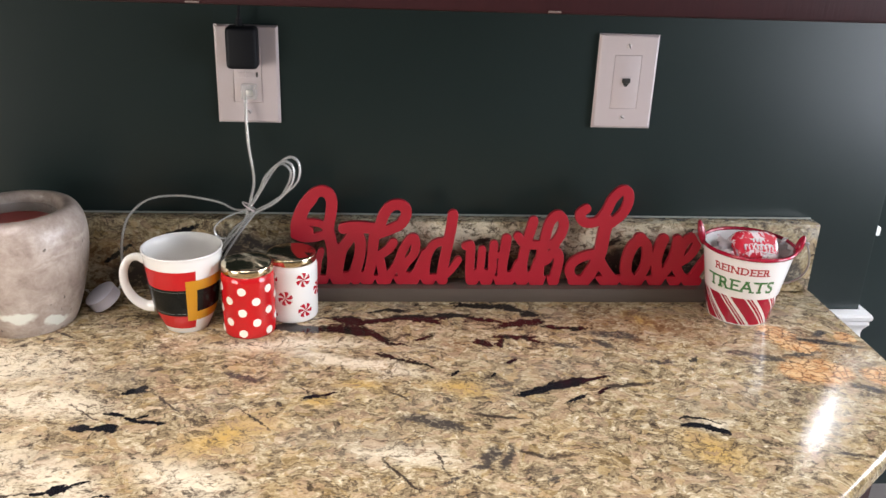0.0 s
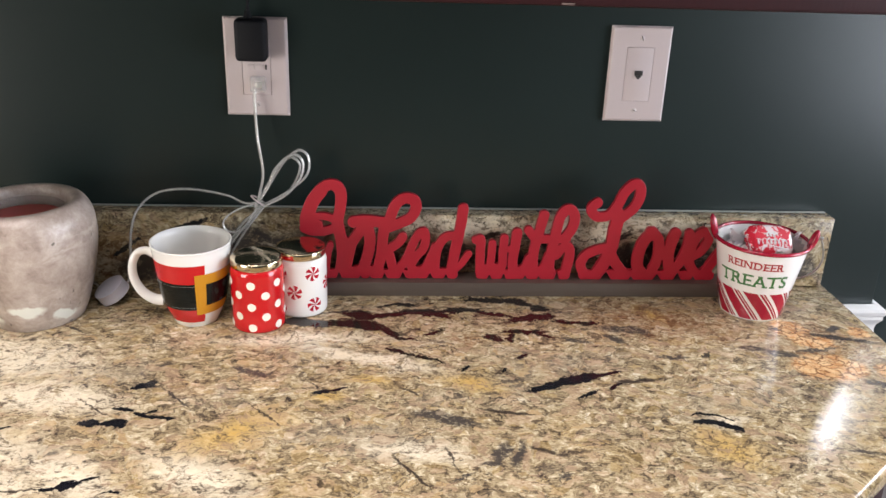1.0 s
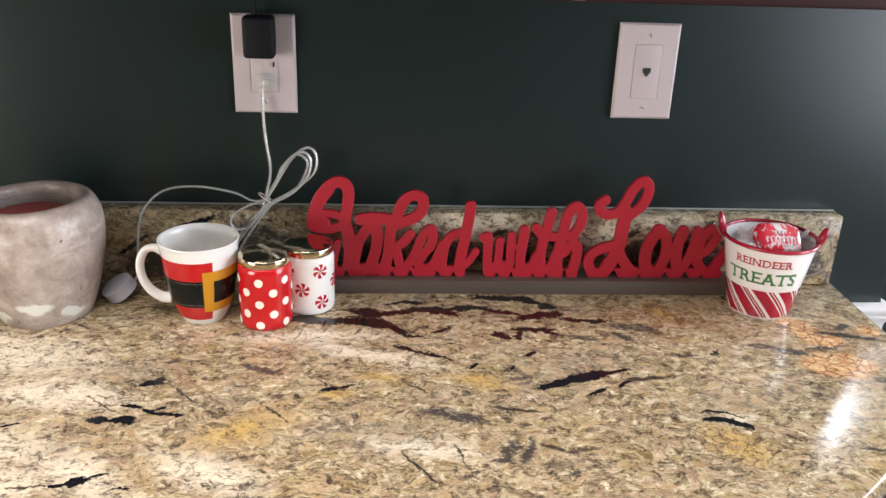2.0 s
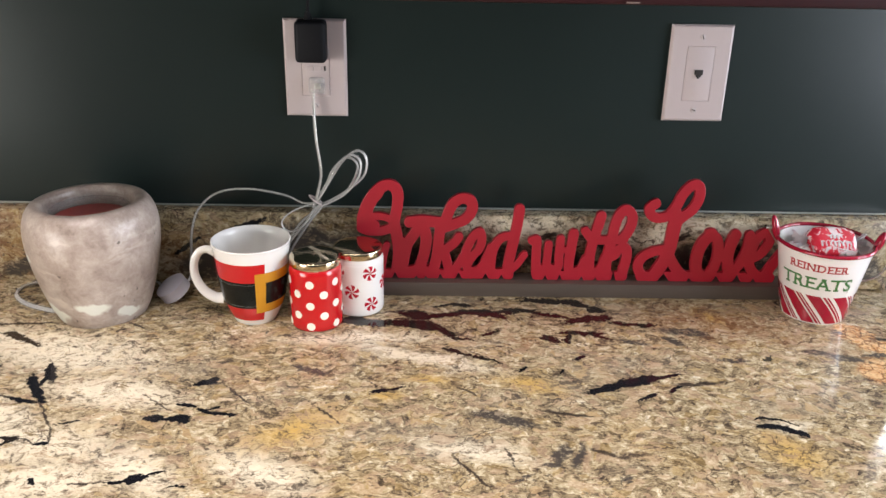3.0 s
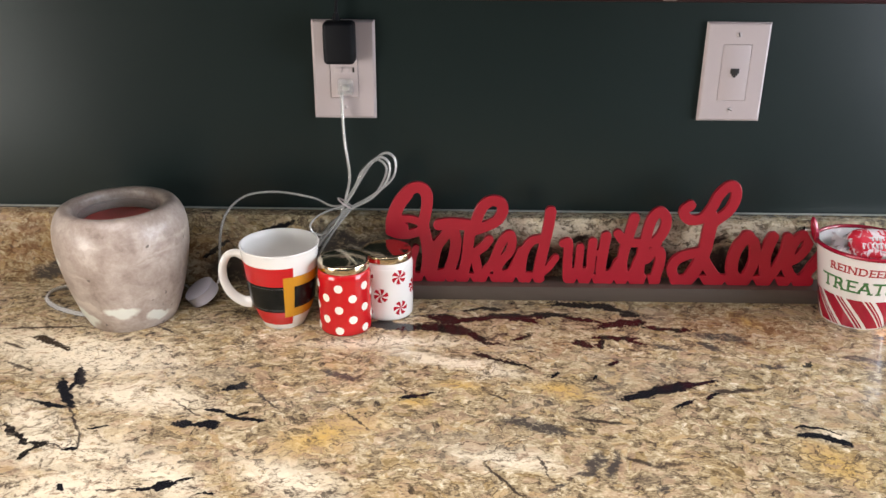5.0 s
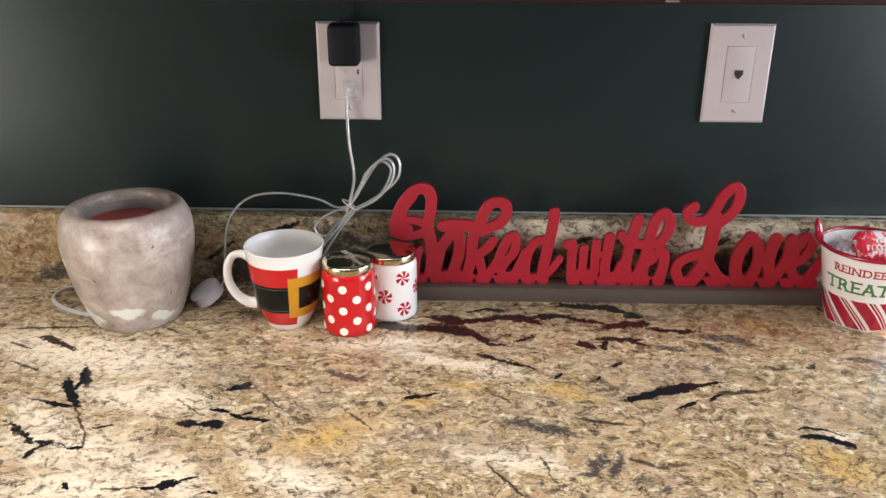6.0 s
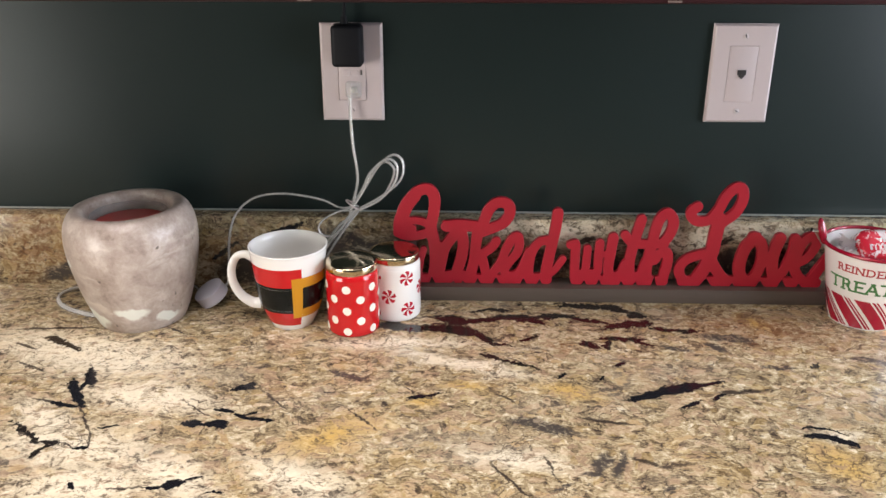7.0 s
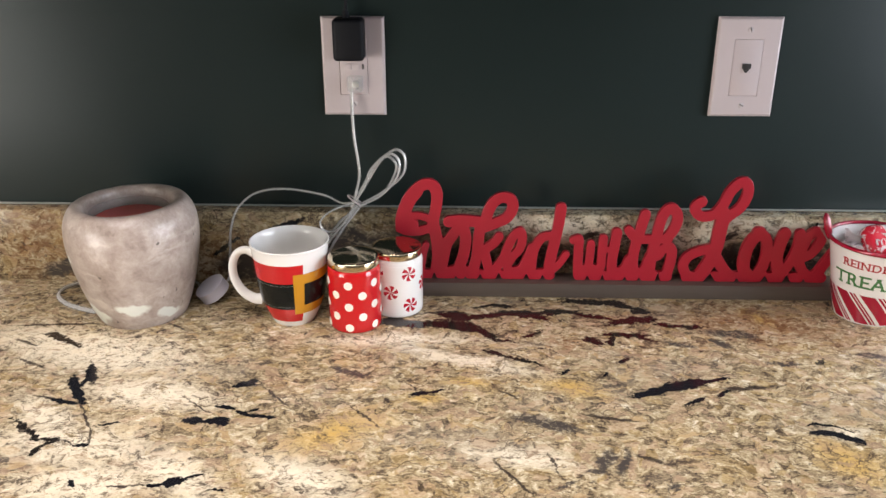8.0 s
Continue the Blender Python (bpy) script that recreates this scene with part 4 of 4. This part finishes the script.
# ---- the lettered sign ----
# Each stroke: half width and the points of its line, in millimetres along the sign and above the worktop.
def word_baked():
    s = []
    s.append((8.3, [(-158, 96), (-157, 110), (-149, 131), (-139, 145)]))  # B
    s.append((6.8, [(-144, 140), (-136, 150), (-125, 155), (-116, 151), (-112, 140), (-113, 124), (-116, 108), (-117, 96)]))  # B
    s.append((5.6, [(-161, 92), (-151, 88), (-136, 88), (-123, 92)]))  # B
    s.append((4.5, [(-152, 109), (-137, 110), (-125, 107), (-117, 100)]))  # B
    s.append((7.2, [(-117, 98), (-113, 78), (-111, 53), (-114, 28)]))  # B
    s.append((6.4, [(-106, 73), (-108, 52), (-111, 29)]))  # B
    s.append((4.1, [(-127, 68), (-131, 52), (-134, 28)]))  # B
    s.append((7.4, [(-96, 102), (-81, 104), (-66, 103), (-49, 101)]))  # a
    s.append((6.7, [(-84, 93), (-91, 83), (-99, 70), (-103, 52), (-107, 29)]))  # a
    s.append((7.0, [(-77, 93), (-74, 78), (-76, 58), (-81, 40), (-85, 29)]))  # a
    s.append((6.2, [(-97, 29), (-84, 31), (-68, 30)]))  # a
    s.append((6.7, [(-54, 101), (-57, 78), (-59, 53), (-64, 29)]))  # k
    s.append((6.7, [(-49, 98), (-46, 113), (-39, 129), (-28, 137), (-16, 134), (-13, 123), (-20, 109), (-34, 101), (-48, 95)]))  # k
    s.append((5.8, [(-47, 63), (-36, 72), (-30, 81)]))  # k
    s.append((5.8, [(-50, 62), (-46, 47), (-42, 29)]))  # k
    s.append((5.5, [(-39, 26), (-24, 49), (-16, 71), (-9, 84), (-2, 89), (1, 79), (-2, 64), (-11, 52), (-18, 38), (-12, 25)]))  # e
    s.append((5.5, [(-12, 29), (1, 34), (9, 51), (14, 66)]))  # e
    s.append((4.8, [(-16, 31), (13, 31)]))  # e
    s.append((6.6, [(50, 123), (48, 102), (44, 76), (40, 51), (37, 26)]))  # d
    s.append((5.5, [(41, 84), (27, 80), (18, 65), (15, 45), (15, 26)]))  # d
    s.append((4.5, [(37, 29), (49, 39), (58, 53), (60, 56)]))  # d
    s.append((4.8, [(16, 28), (37, 29)]))  # d
    s.append((7.0, [(-153, 101), (-148, 99), (-144, 97)]))  # B
    s.append((6.0, [(-136, 25), (-60, 25), (40, 25)]))  # foot
    return s


def word_with():
    s = []
    s.append((4.8, [(69, 76), (75, 78), (77, 73)]))  # w
    s.append((5.2, [(76, 76), (76, 51), (77, 26)]))  # w
    s.append((4.5, [(92, 71), (91, 47), (89, 28)]))  # w
    s.append((4.8, [(108, 79), (107, 59), (107, 39), (102, 26)]))  # w
    s.append((5.5, [(78, 32), (90, 35), (103, 34)]))  # w
    s.append((5.9, [(125, 87), (123, 68), (121, 43), (124, 26)]))  # i
    s.append((3.4, [(109, 63), (120, 63)]))  # i
    s.append((5.5, [(126, 30), (138, 34), (144, 49)]))  # i
    s.append((5.9, [(160, 113), (156, 95), (151, 71), (149, 48), (152, 26)]))  # t
    s.append((5.2, [(140, 91), (150, 80), (167, 78), (186, 79), (193, 79)]))  # t
    s.append((5.5, [(155, 29), (165, 35), (171, 53)]))  # t
    s.append((5.9, [(173, 27), (173, 52), (177, 81), (180, 101), (184, 114), (192, 122), (200, 116), (202, 105), (198, 91), (190, 79)]))  # h
    s.append((5.9, [(181, 55), (189, 66), (198, 65), (199, 49), (195, 27)]))  # h
    s.append((6.0, [(78, 25), (130, 25), (196, 25)]))  # foot
    return s


def word_love():
    s = []
    s.append((5.5, [(231, 130), (224, 124), (225, 116), (234, 110), (249, 113), (259, 127), (266, 144), (277, 156), (286, 154), (288, 140), (282, 124), (271, 113), (261, 105)]))  # L
    s.append((7.6, [(262, 113), (259, 93), (257, 69), (251, 48), (242, 30)]))  # L
    s.append((5.5, [(253, 66), (234, 61), (221, 53), (216, 40), (224, 26), (238, 26)]))  # L
    s.append((6.2, [(257, 55), (270, 36), (281, 26), (297, 26)]))  # L
    s.append((6.6, [(312, 88), (301, 75), (296, 56), (297, 37), (306, 26)]))  # o
    s.append((5.9, [(309, 89), (320, 80), (324, 62), (322, 43), (314, 26)]))  # o
    s.append((6.6, [(344, 87), (340, 74), (338, 54), (344, 28)]))  # v
    s.append((5.5, [(345, 28), (355, 43), (362, 62), (365, 81)]))  # v
    s.append((4.8, [(326, 59), (336, 61)]))  # v
    s.append((5.5, [(364, 87), (365, 62), (370, 42), (382, 28), (393, 30), (403, 47), (412, 62)]))  # e
    s.append((5.2, [(369, 52), (382, 60), (391, 75), (391, 87), (383, 90), (374, 81), (369, 63)]))  # e
    s.append((4.8, [(302, 25), (314, 25)]))  # e
    s.append((6.0, [(222, 25), (300, 25), (400, 25)]))  # foot
    return s


NOTCHES = [(-116, 5.5, 15), (-87, 3.5, 8), (-74, 3.5, 8), (-54, 5.0, 13), (-29, 6.5, 15), (8, 6.0, 14), (30, 5.0, 12), (63, 7, 16), (90, 5.0, 11), (110, 4.5, 14), (140, 4.5, 10), (159, 4.0, 9), (184, 5, 22), (208, 6, 22), (253, 11, 17), (289, 5.5, 9), (326, 8, 14), (355, 8, 17), (378, 5, 10)]


def cut_board(strokes, cell=1.0):
    """Closed outlines round brush strokes, as a jigsaw would follow them."""
    disks = []
    for r, pts in strokes:
        line = catmull([(x, z, 0) for x, z in pts], 14 if r > 3 else 140)
        disks += [(p.x, p.y, r) for p in line]
    d = np.array(disks)
    x0, z0 = d[:, 0].min() - 12, d[:, 1].min() - 12
    xs, zs = np.arange(x0, d[:, 0].max() + 12, cell), np.arange(z0, d[:, 1].max() + 12, cell)
    X, Z = np.meshgrid(xs, zs, indexing="ij")
    f = np.full(X.shape, 1e3)
    for x, z, r in disks:
        i0, i1 = int((x - r - 4 - x0) / cell), int((x + r + 4 - x0) / cell) + 2
        k0, k1 = max(0, int((z - r - 4 - z0) / cell)), int((z + r + 4 - z0) / cell) + 2
        s = np.s_[max(0, i0):i1, k0:k1]
        f[s] = np.minimum(f[s], np.hypot(X[s] - x, Z[s] - z) - r)
    f = np.where(f > 900, 5.0, f)
    f = np.maximum(f, 18.95 - Z)  # the foot stands flat on the base
    for x, half, high in NOTCHES:  # small pointed gaps along the foot
        gap = np.maximum((np.abs(X - x) - 0.85 * half * (1 - (Z - 18.0) / (0.78 * high))) * 0.8, Z - 18.0 - 0.78 * high)
        f = np.maximum(f, np.clip(-gap, -5, 5))
    links = {}
    nx, nz = f.shape

    def cut(i, k, j, l):
        a, b = f[i, k], f[j, l]
        t = a / (a - b)
        return (xs[i] + t * (xs[j] - xs[i]), zs[k] + t * (zs[l] - zs[k]))

    sg = f < 0
    live = np.argwhere((sg[:-1, :-1] | sg[1:, :-1] | sg[1:, 1:] | sg[:-1, 1:]) & ~(sg[:-1, :-1] & sg[1:, :-1] & sg[1:, 1:] & sg[:-1, 1:]))
    for i, k in live:
        ring = [(i, k), (i + 1, k), (i + 1, k + 1), (i, k + 1)]
        ins = [sg[c] for c in ring]
        starts, ends = [], []
        for e in range(4):
            a, b = ring[e], ring[(e + 1) % 4]
            if ins[e] != ins[(e + 1) % 4]:
                key = (min(a, b), max(a, b))
                (starts if ins[e] else ends).append(key)
        if len(starts) == 1:
            links[starts[0]] = ends[0]
        else:
            for s in starts:
                links[s] = ends.pop()
    loops, left = [], dict(links)
    while left:
        s = next(iter(left))
        loop = []
        while s in left:
            n = left.pop(s)
            loop.append(cut(*s[0], *s[1]))
            s = n
        if len(loop) > 8:
            loops.append(loop)
    return loops


def soften(loop):
    p = np.array(loop)
    for _ in range(2):
        p = 0.25 * np.roll(p, 1, 0) + 0.5 * p + 0.25 * np.roll(p, -1, 0)
    p[:, 1] = np.maximum(p[:, 1], 18.95)
    return p[::2]


def word(strokes, parent, label, tall=1.0, bold=0.0):
    cu = bpy.data.curves.new("word", "CURVE")
    cu.dimensions, cu.fill_mode, cu.extrude, cu.bevel_depth, cu.bevel_resolution = "2D", "BOTH", 0.0028, 0.0007, 1
    for loop in cut_board([(r + bold, pts) for r, pts in strokes]):
        p = soften(loop) / 1000
        p[:, 1] = 0.0201 + (p[:, 1] - 0.01895) * tall
        sp = cu.splines.new("POLY")
        sp.points.add(len(p) - 1)
        sp.points.foreach_set("co", np.column_stack((p, np.zeros(len(p)), np.ones(len(p)))).ravel())
        sp.use_cyclic_u = True
    bm = curve_mesh(cu)
    bmesh.ops.transform(bm, matrix=pose(0, -0.0465, 0, 90), verts=bm.verts)
    return part("word", bm, M_SIGN, parent, label, smooth=35)


def letter_sign():
    top = thing("letter_sign", pose(0, 0, TOP), "red cut-out wooden sign reading Baked with Love", "sign")
    part("base", box(-0.165, 0.452, -0.0645, -0.0272, 0.0, 0.0200, 0.0012), M_SIGNBASE, top, "grey-brown wooden base")
    word(word_baked(), top, "red script word Baked", 0.980)
    word(word_with(), top, "red script word with", 1.0, 0.4)
    word(word_love(), top, "red script word Love", 1.012, 0.7)


letter_sign()

# ---- treat bucket ----
BUCKET = [(0.0400, 0.0), (0.0412, 0.002), (0.0590, 0.1015)]


def lettering(parent, text, theta, z, size, material, rad, spread=1.0, bold=0.028, lift=0.0004):
    """Printed words laid round the bucket, letter by letter."""
    cu = bpy.data.curves.new("print", "FONT")
    cu.body, cu.size, cu.align_x, cu.offset, cu.space_character = text, size, "CENTER", size * bold, spread
    bm = curve_mesh(cu)
    bmesh.ops.triangulate(bm, faces=bm.faces)
    # slab feet and heads on the strokes
    left, slabs = set(bm.verts), []
    while left:
        stack, isle = [left.pop()], []
        while stack:
            v = stack.pop()
            isle.append(v)
            for e in v.link_edges:
                o = e.other_vert(v)
                if o in left:
                    left.discard(o)
                    stack.append(o)
        lo, hi = min(v.co.y for v in isle), max(v.co.y for v in isle)
        for level, way in ((lo, 1), (hi, -1)):
            xs = sorted(v.co.x for v in isle if abs(v.co.y - level) < 0.012 * size)
            run = [xs[0]]
            for x in xs[1:] + [1e9]:
                if x - run[-1] > 0.22 * size:
                    slabs.append((run[0] - 0.075 * size, run[-1] + 0.075 * size, level, level + way * 0.10 * size))
                    run = []
                run.append(x)
    x0, x1 = min(v.co.x for v in bm.verts), max(v.co.x for v in bm.verts)
    for k in range(1, int((x1 - x0) / 0.002)):
        bmesh.ops.bisect_plane(bm, geom=list(bm.verts) + list(bm.edges) + list(bm.faces), plane_co=(x0 + 0.002 * k, 0, 0), plane_no=(1, 0, 0))
    for v in bm.verts:
        zz = z + v.co.y
        v.co = on_round(rad, theta + math.degrees(v.co.x / rad(z)), zz, lift)
    for a, b, p, q in slabs:
        n = max(1, int((b - a) / 0.002))
        patch(rad, lambda u, w: (theta + math.degrees(u / rad(z)), z + w), a, b, p, q, n, 1, lift + 0.0002, bm)
    return part("lettering", bm, material, parent, "printed words " + text)


def bucket():
    top = thing("treat_bucket", pose(0.4445, -0.0955, TOP - 0.0005, 0, 0, 0), "cream enamel bucket with red rim and candy-striped foot", "bucket")
    rad = radius_at(BUCKET)
    part("body", lathe([(0.0, 0.003), (0.038, 0.003), (0.039, 0.0)] + BUCKET + [(0.0578, 0.1018), (0.0388, 0.0045), (0.0, 0.0045)], 80), M_BUCKET, top)
    rim = [Vector((0.0595 * math.cos(t), 0.0595 * math.sin(t), 0.1025)) for t in (2 * math.pi * i / 80 for i in range(80))]
    part("rim", tube(rim, 0.0026, 12, closed=True), M_ENAMEL_RED, top, "glossy red rolled rim")
    turn = Matrix.Rotation(radians(-17), 4, "Z")
    for s in (-1, 1):
        bm = bmesh.new()
        bmesh.ops.create_uvsphere(bm, u_segments=20, v_segments=14, radius=1)
        size, high = (1.0, 0.1120) if s < 0 else (0.85, 0.1075)
        bmesh.ops.transform(bm, matrix=turn @ pose(s * 0.0630, 0, high, 0, s * 16, 0) @ Matrix.Diagonal((0.0052, 0.0098 * size, 0.0180 * size, 1)), verts=bm.verts)
        ear = part("ear", bm, M_ENAMEL_RED, top, "red handle ear")
        kn = lathe(smooth_profile([(0.0, -0.004), (0.0022, -0.003), (0.0022, 0.008), (0.0, 0.009)], 3), 12)
        bmesh.ops.transform(kn, matrix=turn @ pose(s * 0.0655, 0, 0.1115, 0, 90 * s, 0), verts=kn.verts)
        part("pin", kn, M_WIRE, ear)
    hoop = [turn @ Vector((0.0715 * math.cos(t) + 0.040 * math.sin(t), 0.026 * math.sin(t) + 0.012 * math.sin(t) ** 2, 0.1115 - 0.078 * math.sin(t))) for t in (math.pi * i / 40 for i in range(41))]
    part("handle", tube(hoop, 0.0013, 8), M_WIRE, top, "thin wire handle hanging down")
    # candy stripes round the foot, wide and narrow in turn
    turns, z1 = 9, 0.0425
    for k in range(turns):
        t = 360 / turns * k
        for off, w in ((0, 21.5), (24.6, 4.0), (30.4, 3.0)):
            lean = lambda th, z: (th - (z - 0.002) * 980, z)
            part("stripe", patch(rad, lean, t + off, t + off + w, 0.0022, z1, 5, 8, 0.0003), M_ENAMEL_RED, top)
    lettering(top, "REINDEER", -29, 0.0785, 0.0146, M_LETTER_RED, rad, 1.12, 0.016)
    lettering(top, "TREATS", -28, 0.0530, 0.0238, M_LETTER_GREEN, rad, 1.10, 0.014)


bucket()


def candy(m, mat, label):
    """A wrapped sweet: a pillow with two pleated, twisted ends and a printed band."""
    top = thing("wrapped_candy", m, label, "candy", "wrapped sweets in the bucket")
    bm = bmesh.new()
    bmesh.ops.create_uvsphere(bm, u_segments=28, v_segments=16, radius=1)
    for v in bm.verts:
        x, y, z = v.co
        e = 0.55
        f = lambda c: math.copysign(abs(c) ** e, c)
        n1 = noise.noise(Vector((x * 3, y * 3, z * 3 + 7)))
        v.co = (0.024 * f(x) + 0.0006 * n1, 0.0165 * f(y) + 0.0008 * n1, 0.0090 * f(z) + 0.0014 * n1)
    body = part("wrapper", bm, mat, top)
    for s in (-1, 1):
        bm = bmesh.new()
        rings = []
        for k in range(6):
            u = k / 5
            w = 0.004 + 0.010 * u ** 1.3
            rings.append([bm.verts.new((s * (0.0225 + 0.014 * u), w * (i / 8 - 0.5) * 2, (0.0014 + 0.0022 * u) * (1 if i % 2 else -1) + 0.0015 * math.sin(6 * u + i))) for i in range(9)])
        for p, q in zip(rings, rings[1:]):
            for i in range(8):
                bm.faces.new((p[i], p[i + 1], q[i + 1], q[i]))
        bmesh.ops.solidify(bm, geom=bm.faces, thickness=0.0004)
        part("twist", bm, M_WRAP_WHITE, top)
    return top, body


for place, mat, lab in (((0.450, -0.100, 1.009, 42, 4, 4), M_WRAP_PRINT, "red and white wrapped sweet with looping print"), ((0.452, -0.070, 1.0000, 24, -8, -15), M_WRAP_WHITE, "white wrapped sweet in the bucket"), ((0.470, -0.090, 0.992, 0, 16, 55), M_WRAP_PRINT, "red wrapped sweet in the bucket"), ((0.420, -0.090, 0.9950, 10, 14, 80), M_WRAP_WHITE, "white wrapped sweet lying low in the bucket"), ((0.447, -0.095, 0.976, 0, 0, 20), M_WRAP_RED, "red wrapped sweet lying low in the bucket"), ((0.455, -0.105, 0.960, 0, 5, 80), M_WRAP_WHITE, "white wrapped sweet lying low in the bucket"), ((0.440, -0.09, 0.944, 0, 0, 10), M_WRAP_RED, "red wrapped sweet lying low in the bucket"), ((0.445, -0.095, 0.926, 0, 0, 60), M_WRAP_WHITE, "white wrapped sweet on the bucket's floor")):
    c, body = candy(pose(*place) @ Matrix.Scale(1.35 if place[2] > 1.0 else 1.0, 4), mat, lab)
    if mat is M_WRAP_RED or place[2] > 1.0:
        # looping pale print with a stroke under it
        for y0, high, turns, x0, x1 in ((0.0030, 0.0024, 5, -0.010, 0.008), (-0.0040, 0.0034, 8, -0.0165, 0.0165)):
            pts = []
            for k in range(18 * turns + 1):
                a = 2 * math.pi * k / 18
                u = k / (18 * turns)
                pts.append(Vector((x0 + (x1 - x0) * u + 0.0014 * math.sin(a), y0 + high * (0.7 + 0.3 * math.sin(2.7 * a)) * math.cos(a), 0.0093 - 0.0016 * (2 * u - 1) ** 2)))
            part("print", tube(pts, 0.00075, 6), M_WRAP_WHITE, body, "pale printed loops")
        swash = [Vector((-0.016 + 0.032 * k / 16, -0.0095 + 0.0012 * math.sin(k / 3), 0.0086 - 0.0016 * (k / 8 - 1) ** 2)) for k in range(17)]
        part("print", tube(swash, 0.0007, 6), M_WRAP_WHITE, body, "pale printed stroke")
